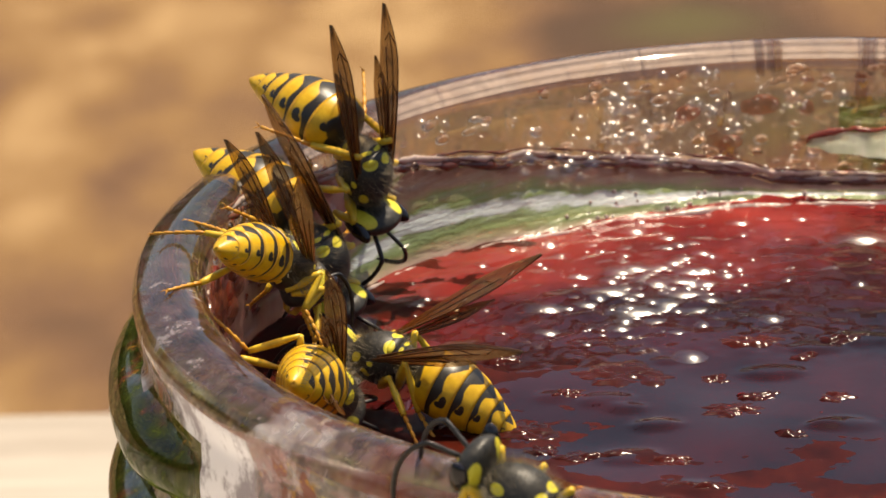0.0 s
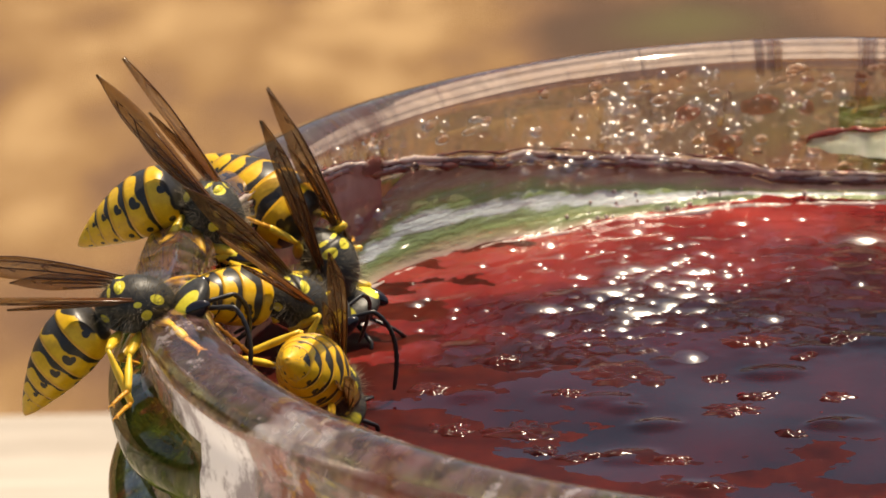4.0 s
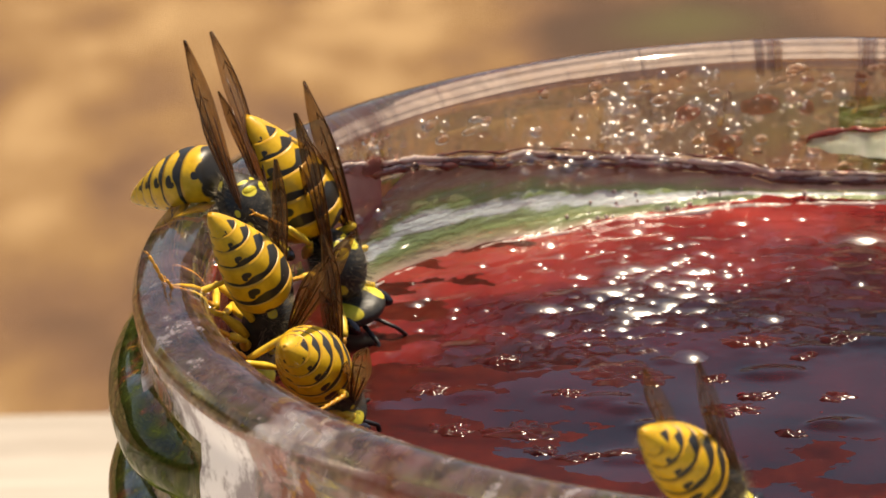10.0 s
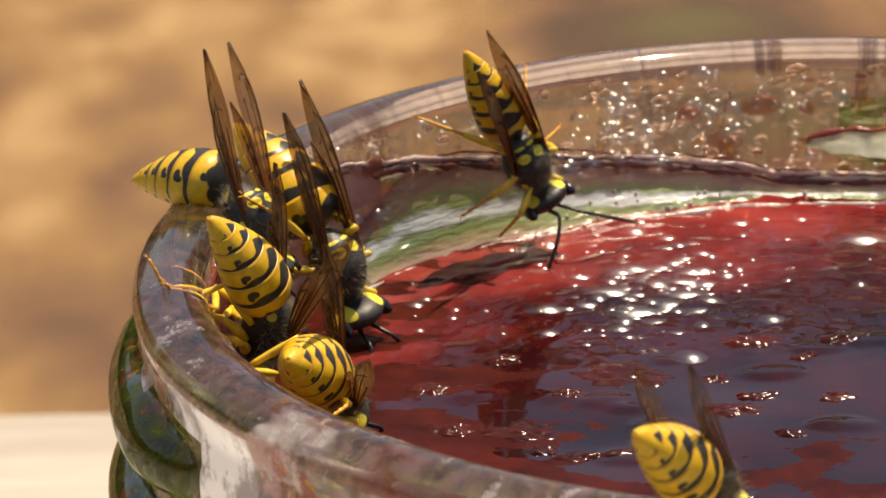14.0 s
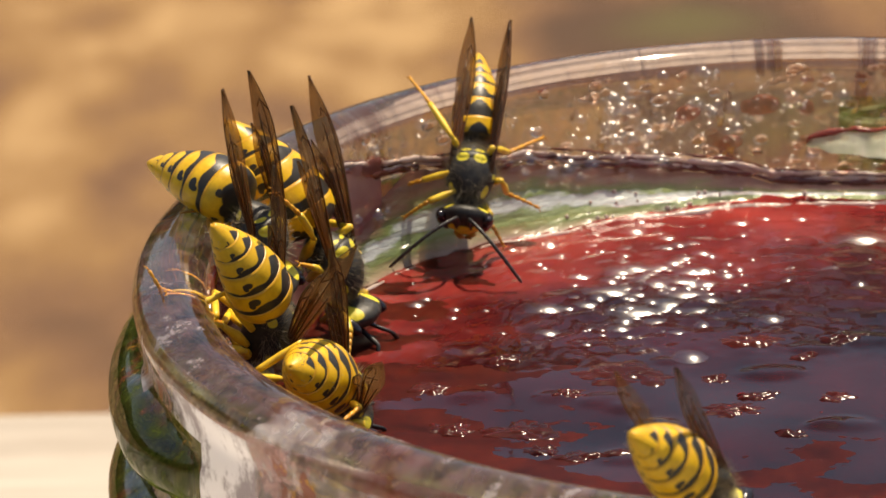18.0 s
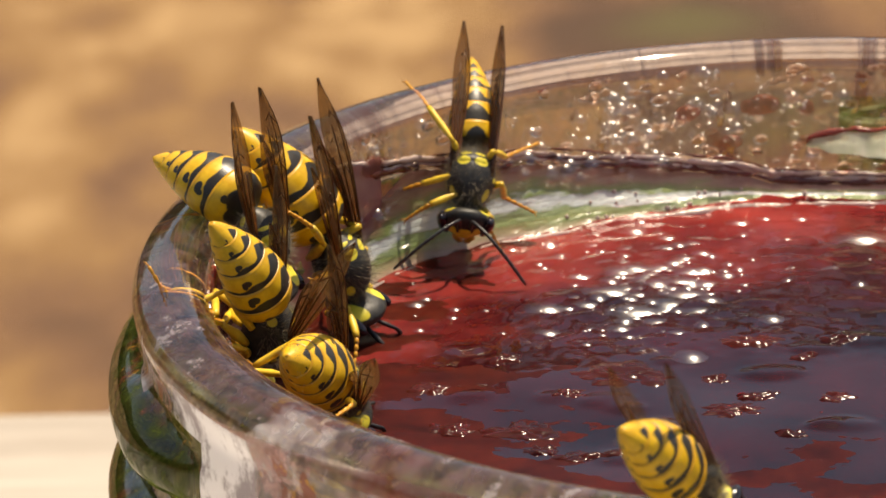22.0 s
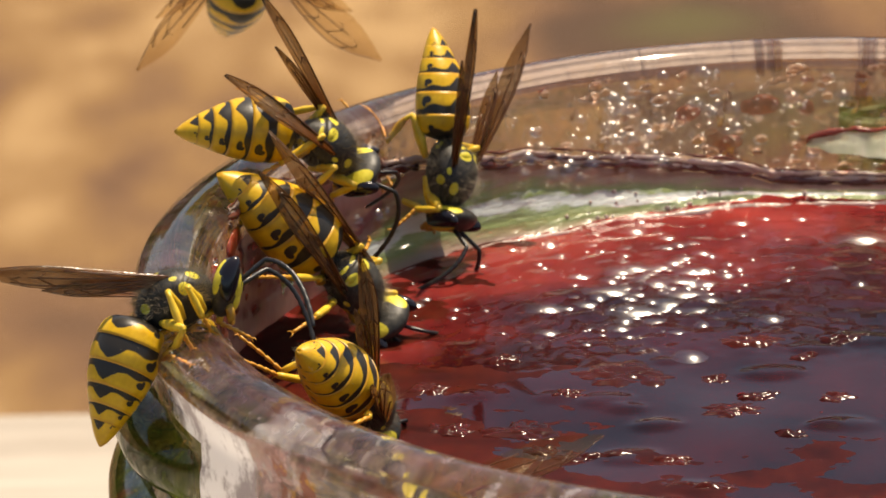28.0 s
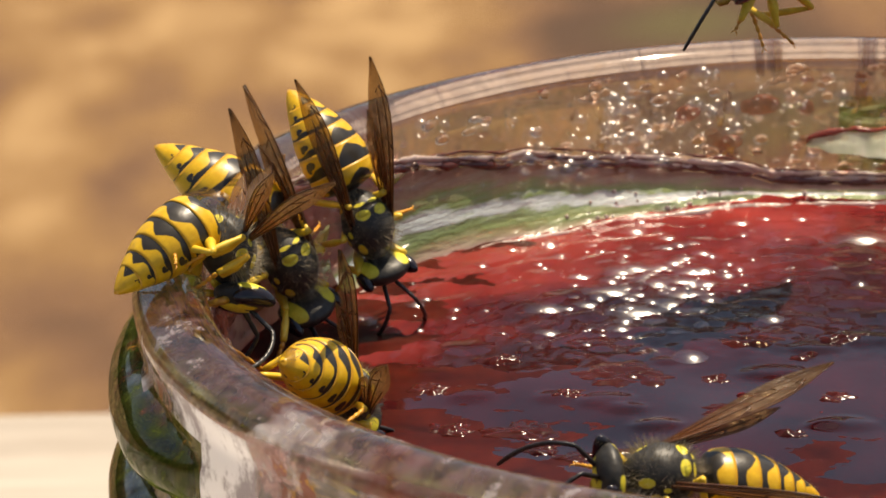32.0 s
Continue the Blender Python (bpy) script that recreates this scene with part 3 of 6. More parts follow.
def bone_mesh(name, length, r0, r1, r2, material, joints=0):
    """A limb segment along +x: thin root, thicker middle, thin end; joints cut a tarsus into its little pieces."""
    bm = bmesh.new()
    if joints:
        pts, rr = [], []
        for i in range(joints):
            a = i / joints
            for k, w in ((0.02, 0.6), (0.3, 1.0), (0.9, 1.25)):
                pts.append(((a + k / joints) * length, 0, -0.18 * ((a + k / joints) ** 2)))
                rr.append((r0 + (r2 - r0) * a) * w)
        tube(bm, scaled(pts), [r * MM for r in rr], 7)
        for sgn in (1, -1):
            tube(bm, scaled([(length, 0, -0.18), (length + 0.2, sgn * 0.14, -0.2), (length + 0.3, sgn * 0.2, -0.34)]), [0.05 * MM, 0.04 * MM, 0.015 * MM], 5)
    else:
        tube(bm, scaled([(0, 0, 0), (0.15 * length, 0, 0), (0.45 * length, 0, 0.02), (0.85 * length, 0, 0), (length, 0, 0)]),
             [r0 * 0.8 * MM, r0 * MM, r1 * MM, r2 * MM, r2 * 0.85 * MM], 9)
        if name == "tibia":
            tube(bm, scaled([(length, 0, 0), (length + 0.25, 0.1, -0.28)]), [0.05 * MM, 0.012 * MM], 5)
    return mesh_of(name, bm, material)


ME_THORAX, ME_HAIR, ME_HEAD, ME_EYE = thorax_mesh(), hair_mesh(), head_mesh(), eye_mesh()
ME_ANT, ME_JAW, ME_FUZZ = antenna_mesh(), jaw_mesh(), sting_hair_mesh()
ME_TERG = [tergite_mesh(i) for i in range(6)]
ME_FOLD, ME_FOLD_V = wing_mesh(10.8, 1.42, 0.9)
ME_HIND, ME_HIND_V = wing_mesh(6.8, 1.0, 0.6)
ME_OPEN, ME_OPEN_V = wing_mesh(10.4, 3.0, 0.15, MAT_WING_CLEAR)
ME_OPENH, ME_OPENH_V = wing_mesh(6.8, 2.0, 0.15, MAT_WING_CLEAR)
# femur, tibia, tarsus lengths of the fore, middle and hind leg
LEG_LENGTHS = [(2.2, 2.0, 2.1), (2.5, 2.5, 2.6), (3.0, 3.3, 3.3)]
ME_LEG = [(bone_mesh("femur", a, 0.26, 0.36, 0.22, MAT_LEG), bone_mesh("tibia", b, 0.16, 0.24, 0.22, MAT_LEG),
           bone_mesh("tarsus", c, 0.13, 0.13, 0.085, MAT_TARSUS, 5)) for a, b, c in LEG_LENGTHS]
HIPS = [(1.25, 0.62, -1.2), (0.0, 0.78, -1.35), (-1.2, 0.72, -1.25)]
STAND = [(3.6, 2.6, -2.7), (0.6, 4.6, -2.9), (-4.4, 4.3, -2.9)]
HANG = [(3.4, 2.0, -2.6), (1.2, 2.9, -3.6), (-0.4, 2.8, -4.8)]
DANGLE = [(2.6, 1.6, -3.2), (0.0, 2.4, -5.0), (-3.2, 2.2, -6.0)]


def along(p, q, up):
    """The pose at p whose x axis points to q."""
    x = (q - p).normalized()
    y = Vector(up).cross(x)
    y = y.normalized() if y.length > 1e-6 else Vector((0, 1, 0))
    z = x.cross(y)
    return Matrix.Translation(p * MM) @ Matrix((x, y, z)).transposed().to_4x4()


def leg(body, kind, side, foot):
    """A bent leg from its hip to the foot, in the thorax's millimetres."""
    a, b, c = LEG_LENGTHS[kind]
    hip = Vector(HIPS[kind])
    hip.y *= side
    foot = Vector(foot)
    flat = Vector((foot.x - hip.x, foot.y - hip.y, 0)).normalized()
    ankle = foot - flat * 0.85 * c + Vector((0, 0, 0.45 * c))
    d = ankle - hip
    dist = min(max(d.length, abs(a - b) + 0.3), (a + b) * 0.97)
    dn = d.normalized()
    ankle = hip + dn * dist
    u = (Vector((0, 0, 1)) + flat * 0.35)
    u = (u - dn * u.dot(dn)).normalized()
    h = (a * a - b * b + dist * dist) / (2 * dist)
    knee = hip + dn * h + u * math.sqrt(max(0.0, a * a - h * h))
    fm = along(hip, knee, (0, 0, 1))
    meshes = ME_LEG[kind]
    top = put("leg", meshes[0], body, fm)
    inv = fm.inverted()
    put("tibia", meshes[1], top, inv @ along(knee, ankle, (0, 0, 1)))
    put("tarsus", meshes[2], top, inv @ along(ankle, ankle + (foot - ankle).normalized() * c, (0, 0, 1)), "amber tarsus")
    return top


def wing_pose(side, sweep, lift, twist, x=-0.1, y=1.35, z=1.0):
    """The wing's pose at its root: sweep out from the body's line, lift over the back, twist about its own length."""
    return (pose(x * MM, side * y * MM, z * MM) @ pose(0, 0, 0, 0, 0, -side * sweep) @ pose(0, 0, 0, 0, lift, 0) @ pose(0, 0, 0, side * twist, 0, 0))


TWIST = {}


def wasp(label, size=1.0, bend=12.0, stretch=1.0, fat=1.03, sweep=14.0, lift=24.0, twist=60.0, feet=None, open_wings=False, nod=0.0,
         feel=(25, 10), legs=None, turn=0.0, clear=False):
    """A yellow and black wasp about 13 mm long. bend: how far its abdomen hangs; nod: the head; feel: spread and droop of the antennae."""
    root = new("wasp")
    tagged(root, label, "wasp", "wasps at the jar")
    root.scale = (size, size, size)
    twist = twist if isinstance(twist, tuple) else (twist, twist)
    TWIST[root.name] = twist
    body = put("thorax", ME_THORAX, root)
    put("hair", ME_HAIR, body)
    hd = put("head", ME_HEAD, root, pose(2.8 * MM, 0, -0.12 * MM, 0, nod, 0) @ Matrix.Diagonal((1.06, 1.06, 1.06, 1)))
    for side in (1, -1):
        put("eye", ME_EYE, hd, pose(0.20 * MM, side * 1.34 * MM, 0.14 * MM, side * -12, 0, 0))
        put("antenna", ME_ANT, hd, pose(0.72 * MM, side * 0.32 * MM, 0.42 * MM, 0, feel[1], side * feel[0]) @ Matrix.Diagonal((1.25, 1.0, 1.2, 1)))
    put("mandible", ME_JAW, hd, pose(0.42 * MM, 0, -1.25 * MM))
    put("mandible", ME_JAW, hd, pose(0.42 * MM, 0, -1.25 * MM) @ Matrix.Diagonal((1, -1, 1, 1)))
    ab = put("abdomen", ME_TERG[0], root, pose(-2.25 * MM, 0, -0.35 * MM, 0, -bend, turn) @ Matrix.Diagonal((stretch, fat, fat, 1)))
    for i in range(1, 6):
        put("tergite", ME_TERG[i], ab)
    put("fine_hair", ME_FUZZ, ab)
    feet = feet or STAND
    for kind in range(3):
        for side in (1, -1):
            f = (legs or {}).get((kind, side)) or (feet[kind][0], feet[kind][1] * side, feet[kind][2])
            leg(root, kind, side, f)
    for side in (1, -1):
        fore, fv, hind, hv = (ME_OPEN, ME_OPEN_V, ME_OPENH, ME_OPENH_V) if open_wings else (ME_FOLD, ME_FOLD_V, ME_HIND, ME_HIND_V)
        put("venation", fv, put("forewing", fore, root, wing_pose(side, sweep, lift, twist[side < 0]), "smoky brown folded wing"))
        put("venation", hv, put("hindwing", hind, root, wing_pose(side, sweep * 0.8 + (25 if open_wings else 0), lift - 8, twist[side < 0], -0.5, 1.2, 0.85)))
    if clear:
        for ob in root.children:
            if "wing" in ob.name:
                ob.material_slots[0].link = "OBJECT"
                ob.material_slots[0].material = MAT_WING_CLEAR
    return root


# ---- table, ground ----
def box(bm, x0, y0, z0, x1, y1, z1, bevel=0.0):
    made = bmesh.ops.create_cube(bm, size=1.0)["verts"]
    for v in made:
        v.co = Vector(((x0 + x1) / 2 + v.co.x * (x1 - x0), (y0 + y1) / 2 + v.co.y * (y1 - y0), (z0 + z1) / 2 + v.co.z * (z1 - z0)))
    if bevel:
        bmesh.ops.bevel(bm, geom=[e for e in bm.edges if e.verts[0] in made], offset=bevel, segments=2, affect="EDGES")


def build_table():
    table = tagged(new("table"), "pale weathered wooden garden table under the jar", "table")
    edges = [-0.516 + 0.0818 * i for i in range(11)]
    for a, b in zip(edges, edges[1:]):
        bm = bmesh.new()
        box(bm, -0.75, a + 0.0015, -0.028, 0.75, b - 0.0015, 0.0, 0.003)
        part("plank", bm, MAT_WOOD, table)
    for x in (-0.66, 0.66):
        for y in (-0.45, 0.24):
            bm = bmesh.new()
            box(bm, x - 0.03, y - 0.03, GROUND, x + 0.03, y + 0.03, -0.0285, 0.004)
            part("leg", bm, MAT_WOOD, table)
    for y in (-0.45, 0.24):
        bm = bmesh.new()
        box(bm, -0.62, y - 0.012, -0.10, 0.62, y + 0.012, -0.0285, 0.002)
        part("apron", bm, MAT_WOOD, table)


def build_ground():
    bm = bmesh.new()
    n = 60
    vs = []
    for i in range(n + 1):
        for j in range(n + 1):
            u, w = (i / n - 0.5) * 2, (j / n - 0.5) * 2
            x, y = 60 * u * abs(u) ** 1.5, 60 * w * abs(w) ** 1.5
            near = math.exp(-(x * x + y * y) / 40)
            vs.append(bm.verts.new((x, y, GROUND + 0.03 * noise.noise(Vector((x * 1.7, y * 1.7, 0))) * near - 0.02 * near)))
    for i in range(n):
        for j in range(n):
            a = i * (n + 1) + j
            bm.faces.new((vs[a], vs[a + n + 1], vs[a + n + 2], vs[a + 1]))
    ob = new("ground", mesh_of("ground", bm, MAT_GROUND))
    tagged(ob, "dry brown ground with withered grass", "ground", kind="structure")


def build_hedge():
    """An unseen garden hedge, added all round to darken what the glass mirrors."""
    bm = bmesh.new()
    n, rows = 220, 14
    grid = []
    for j in range(rows + 1):
        line = []
        for k in range(n):
            a = 2 * math.pi * k / n
            d = Vector((math.cos(a), math.sin(a), 0))
            h = j / rows
            q = Vector((d.x * 9, d.y * 9, h * 3))
            r = 11.0 - 0.9 * math.sin(h * math.pi * 0.9) + 0.5 * noise.noise(q * 1.1) + 0.25 * noise.noise(q * 3.1) + (0.8 * max(0.0, h - 0.85) / 0.15)
            z = GROUND - 0.05 + h * (2.4 + 0.5 * noise.noise(Vector((d.x * 4, d.y * 4, 5))) + 0.2 * noise.noise(Vector((d.x * 15, d.y * 15, 8))))
            line.append(bm.verts.new((d.x * r, d.y * r, z)))
        grid.append(line)
    for p, q in zip(grid, grid[1:]):
        for k in range(n):
            bm.faces.new((p[k], q[k], q[(k + 1) % n], p[(k + 1) % n]))
    ob = new("backdrop", mesh_of("backdrop", bm, MAT_HEDGE))
    tagged(ob, "unseen dark green hedge added far behind for the reflections", "hedge", kind="structure")


# ---- the jar ----
LUGS = (121, 241, 1)   # where each screw lug starts, degrees round the neck


def lug(angle, z):
    """How far the glass stands out at this angle (degrees) and height under the mouth (millimetres): the screw lugs."""
    out = 0.0
    for start in LUGS:
        a = (angle - start) % 360
        if a < 86:
            end = min(1.0, a / 10, (86 - a) / 12)
            mid = -7.0 + (a - 60) * 0.022
            h = 2.7 * (0.45 + 0.55 * end)
            f = 1 - ((z - mid) / h) ** 2
            if f > 0:
                out = max(out, 2.1 * f ** 0.55 * math.sin(end * math.pi / 2))
    return out


OUTER = [(40.5 + (2.0 - d) * math.cos(radians(a)), -1.15 + (1.65 - d) * math.sin(radians(a))) for a, d in ((90, 0), (78, 0), (70, 0), (62, 0.02), (54, 0), (40, 0), (30, 0.02), (22, 0.02), (12, 0), (0, 0), (-10, 0))] + [(42.3, -2.2), (42.05, -2.9), (42, -3.4)] + \
        [(42, -3.8 - 0.35 * i) for i in range(20)] + \
        [(42.1, -10.9), (43.1, -11.3), (44, -12.0), (44.4, -13.0), (44.3, -14.2), (43.8, -15.4), (43.7, -16.6), (45, -19), (48, -24),
         (50.5, -31), (51.5, -40), (51.5, -70), (51.5, -100), (51.1, -118), (49.5, -126), (45.5, -129.4), (35.5, -130), (15.5, -129.2)]
INNER = [(40.5 - (2.0 - d) * math.cos(radians(a)), -1.15 + (1.65 - d) * math.sin(radians(a))) for a, d in ((78, 0), (70, 0.02), (62, 0.02), (54, 0), (36, 0), (20, 0), (6, 0))] + [(38.5, -3.0), (38.5, -5), (38.5, -7), (38.5, -9), (38.5, -12), (38.6, -16),
         (40.5, -20), (44.5, -26), (47, -33), (47.5, -42), (47.5, -80), (47.5, -112), (45.5, -121), (39.5, -125), (15.5, -125)]


def build_jar():
    jar = tagged(new("jar"), "large clear glass jar with a screw-thread mouth, smeared with syrup", "jar")
    n = 288
    bm = bmesh.new()
    rnd = random.Random(2)

    def ring(r, z, outer):
        out = []
        for k in range(n):
            a = 360 * k / n
            rr = r + (lug(a, z) if outer and -11 < z < -3 else 0)
            rr += 0.10 * noise.noise(Vector((math.cos(radians(a)) * 2.2, math.sin(radians(a)) * 2.2, z * 0.12)))
            zz = z + (0.09 * noise.noise(Vector((math.cos(radians(a)) * 1.5, math.sin(radians(a)) * 1.5, 3.0))) if z > -3 else 0)
            out.append(bm.verts.new((rr * MM * math.cos(radians(a)), rr * MM * math.sin(radians(a)), RIM + zz * MM)))
        return out

    outer = [ring(r + (0.4 if -19 < z < 0 else 0.0), z, True) for r, z in OUTER]
    inner = [ring(r, z, False) for r, z in INNER]

    def skin(p, q, flip, mat):
        made = []
        for k in range(n):
            f = (p[k], p[(k + 1) % n], q[(k + 1) % n], q[k])
            made.append(bm.faces.new(f[::-1] if flip else f))
            made[-1].material_index = mat
        return made

    def smear(made):
        # feeding wasps smeared the near lip; its paler copy also stands for brighter light
        for k, f in enumerate(made):
            if 178 < 360 * k / n < 330:
                f.material_index = 4

    for i, (p, q) in enumerate(zip(outer, outer[1:])):
        made = skin(p, q, True, 0 if i < 10 else 1 if i < 34 else 3)
        if 13 <= i < 34:
            for k, f in enumerate(made):
                along_lug = [(360 * (k + 0.5) / n - start) % 360 for start in LUGS]
                if any(a < 85 and abs((OUTER[i][1] + OUTER[i + 1][1]) / 2 + 7.0 - (a - 60) * 0.022) < 2.75 for a in along_lug):
                    f.material_index = 3
        elif i < 10:
            smear(made)
    for i, (p, q) in enumerate(zip(inner, inner[1:])):
        made = skin(p, q, False, 2 if 6 <= i < 13 else 0)
        if i < 6:
            smear(made)
    smear(skin(outer[0], inner[0], False, 0))
    bm.faces.new(outer[-1])
    bm.faces.new(inner[-1][::-1])
    bmesh.ops.recalc_face_normals(bm, faces=bm.faces)
    body = part("glass", bm, [MAT_GLASS, MAT_GLASS_OUT, MAT_GLASS_IN, MAT_GLASS_THICK, MAT_GLASS_SMEARED_LIT], jar, "clear glass with dried stains and a painted glare on the neck")
    body.visible_shadow = False
    return jar


def build_syrup():
    """The syrup: a rippled surface that climbs at the glass, and its body down to the bottom."""
    bm = bmesh.new()
    rings, n = 150, 260
    grid = []
    lumps = random.Random(21)
    bumps = [(lumps.uniform(-32, 8), lumps.uniform(-24, 20), lumps.uniform(0.45, 1.1), lumps.uniform(0.08, 0.20)) for _ in range(34)]
    for i in range(1, rings + 1):
        r = 38.45 * (i / rings) ** 0.8
        line = []
        for k in range(n):
            a = 2 * math.pi * k / n
            x, y = r * math.cos(a), r * math.sin(a)
            z = 0.22 * noise.noise(Vector((x * 0.13, y * 0.10, 1.0)))
            far = max(0.0, min(1.0, (y - 6) / 12))
            z += far * (0.17 * noise.noise(Vector((x * 1.1, y * 0.7, 7.0))) + 0.07 * noise.noise(Vector((x * 2.6, y * 1.7, 9.0))))
            for bx, by, br, bh in bumps:
                d2 = ((x - bx) / (br * 1.7)) ** 2 + ((y - by) / br) ** 2
                if d2 < 6:
                    z += bh * math.exp(-d2 * d2)
            z += (0.85 - 0.55 * far) * math.exp(-(R_IN - r) / 1.2)
            line.append(bm.verts.new((x * MM, y * MM, LIQ + z * MM)))
        grid.append(line)
    mid = bm.verts.new((0, 0, LIQ))
    for k in range(n):
        bm.faces.new((mid, grid[0][k], grid[0][(k + 1) % n]))
    for p, q in zip(grid, grid[1:]):
        for k in range(n):
            bm.faces.new((p[k], q[k], q[(k + 1) % n], p[(k + 1) % n]))
    prev = grid[-1]
    for r, z in ((38.45, -12), (38.5, -16), (40.4, -20), (44.4, -26), (46.9, -33), (47.4, -42), (47.4, -112), (45.4, -120.8), (39.4, -124.8)):
        line = [bm.verts.new((r * MM * math.cos(2 * math.pi * k / n), r * MM * math.sin(2 * math.pi * k / n), RIM + z * MM)) for k in range(n)]
        for k in range(n):
            bm.faces.new((prev[k], line[k], line[(k + 1) % n], prev[(k + 1) % n]))
        prev = line
    bm.faces.new(prev[::-1])
    ob = new("syrup", mesh_of("syrup", bm, MAT_SYRUP))
    return tagged(ob, "dark red glossy syrup filling the jar", "syrup")


def build_residue(jar):
    """Drops and smears of syrup on the inside of the glass."""
    rnd = random.Random(33)
    tmp = bmesh.new()
    bmesh.ops.create_icosphere(tmp, subdivisions=2, radius=1.0)
    ball = [v.co.copy() for v in tmp.verts]
    ball_faces = [[v.index for v in f.verts] for f in tmp.faces]
    tmp.free()
    for name, mat, count, lo, hi, label in (("syrup_splash", MAT_SPLASH, 46, 0.15, 0.9, "red syrup splashes dried on the inner glass"),
                                            ("jam_smear", MAT_JAM, 40, 0.25, 1.3, "sticky red smears under the feeding wasps"),
                                            ("droplet_spray", MAT_DROP, 850, 0.06, 0.42, "clear sticky droplets on the inner glass")):
        verts, faces = [], []
        for i in range(count):
            a = radians(rnd.uniform(62, 200))
            z = rnd.uniform(-8.9, -0.8)
            s = lo + (hi - lo) * rnd.random() ** 2.4
            bead = name == "droplet_spray" and i < 40
            if bead:
                s = rnd.uniform(0.16, 0.40)
            if name == "syrup_splash" and i < 16:
                # thick smears where the wasps feed
                a, z, s = radians(rnd.uniform(166, 196)), rnd.uniform(-7.5, -2.5), rnd.uniform(0.5, 1.2)
            if name == "jam_smear":
                a, z = radians(rnd.uniform(160, 200)), rnd.uniform(-8.5, -2.2)
            wide, tall, deep = s * rnd.uniform(1.0, 1.9), s * rnd.uniform(0.7, 1.2), s * rnd.uniform(0.4, 0.75)
            if name == "jam_smear":
                wide, tall, deep = s * 1.7, s * 1.1, 0.10 + 0.08 * s
            if bead:
                wide, tall, deep = s, s * 0.95, s * 1.05
            c = Vector((math.cos(a), math.sin(a), 0))
            t = Vector((-c.y, c.x, 0))
            ph = Vector((rnd.uniform(0, 9), rnd.uniform(0, 9), 0))
            base = c * 38.43 + Vector((0, 0, z))
            k = len(verts)
            for p in ball:
                q = p * (1 + 0.25 * noise.noise(p * 1.3 + ph))
                verts.append((base + t * q.x * wide + Vector((0, 0, q.z * tall)) - c * max(q.y, -0.1) * deep) * MM + Vector((0, 0, RIM)))
            faces.extend([i + k for i in f] for f in ball_faces)
        bm = bmesh.new()
        vs = [bm.verts.new(v) for v in verts]
        for f in faces:
            bm.faces.new([vs[i] for i in f])
        tagged(put(name, mesh_of(name, bm, mat), jar), label, kind="stuff").visible_shadow = name != "droplet_spray"
    bm = bmesh.new()
    rows = []
    for k in range(90):
        a = radians(138 + 80 * k / 89)
        rows.append([])
        for j in range(16):
            q = Vector((k * 0.13, j * 0.35, 4.0))
            r = 38.40 - 0.22 * abs(noise.noise(q)) - 0.08 * abs(noise.noise(q * 3))
            rows[-1].append(bm.verts.new((r * MM * math.cos(a), r * MM * math.sin(a), RIM + (-10.2 + 7.9 * j / 15) * MM)))
    for p, q in zip(rows, rows[1:]):
        for j in range(15):
            bm.faces.new((p[j], p[j + 1], q[j + 1], q[j]))
    put("sticky_film", mesh_of("sticky_film", bm, MAT_STICKY), jar, label="torn sticky film of dark red syrup")
    # round beads of syrup that catch the sun
    bm = bmesh.new()
    for _ in range(150):
        a = radians(rnd.uniform(64, 150) if rnd.random() < 0.4 else rnd.gauss(106, 9))
        s, z = 0.22 + 0.75 * rnd.random() ** 1.8, rnd.uniform(-8.5, -0.9)
        c = Vector((math.cos(a), math.sin(a), 0)) * (38.43 + 0.15 * s)
        vs = [bm.verts.new((Vector((c.x, c.y, z)) + p * s) * MM + Vector((0, 0, RIM))) for p in ball]
        for f in ball_faces:
            bm.faces.new([vs[i] for i in f])
    tagged(put("syrup_bead", mesh_of("syrup_bead", bm, MAT_BEADS), jar), "glistening beads of syrup on the inner glass", kind="stuff").visible_shadow = False
    # the tide line: a ragged sticky bead that slopes along the far glass, with a thin film under it
    def line_height(a):
        q = Vector((math.cos(a) * 9, math.sin(a) * 9, 0))
        d = math.degrees(a)
        return -8.9 + 0.115 * max(0.0, d - 90) + 0.45 * noise.noise(q) + 0.16 * noise.noise(q * 3) + 0.05 * noise.noise(q * 11)

    n = 700
    # the pale bead at 0.10 is added to draw the white glint line
    for name, mat, off, thick, label in (("tide_line", MAT_TIDE, -0.16, 0.24, "dark ragged tide line of syrup on the glass"),
                                         ("sticky_bead", MAT_BEAD, 0.10, 0.13, "pale glossy bead added for the glint along the tide line"),
                                         ("dried_line", MAT_TIDE, 0.30, 0.11, "thin dark line of dried syrup"),
                                         ("dried_film_edge", MAT_BEAD, 0.52, 0.20, "pale dried edge over the tide line"),
                                         ("dried_line", MAT_TIDE, 0.76, 0.09, "thin dark line of dried syrup")):
        bm = bmesh.new()
        rows = []
        for k in range(n):
            a = radians(50 + 118 * k / (n - 1))
            q = Vector((math.cos(a) * 9, math.sin(a) * 9, 2.0 + off * 3))
            th = thick * max(0.12, 0.8 + 1.1 * noise.noise(q * 2.3) + 0.5 * noise.noise(q * 7))
            zc = line_height(a) + off * (0.85 + 0.5 * noise.noise(q * 0.8)) + 0.07 * noise.noise(q * 5)
            row = []
            for j in range(7):
                b = math.pi * (j / 6) - math.pi / 2
                rr = 38.47 - th * 0.75 * math.cos(b)
                row.append(bm.verts.new((rr * MM * math.cos(a), rr * MM * math.sin(a), RIM + (zc + th * math.sin(b)) * MM)))
            rows.append(row)
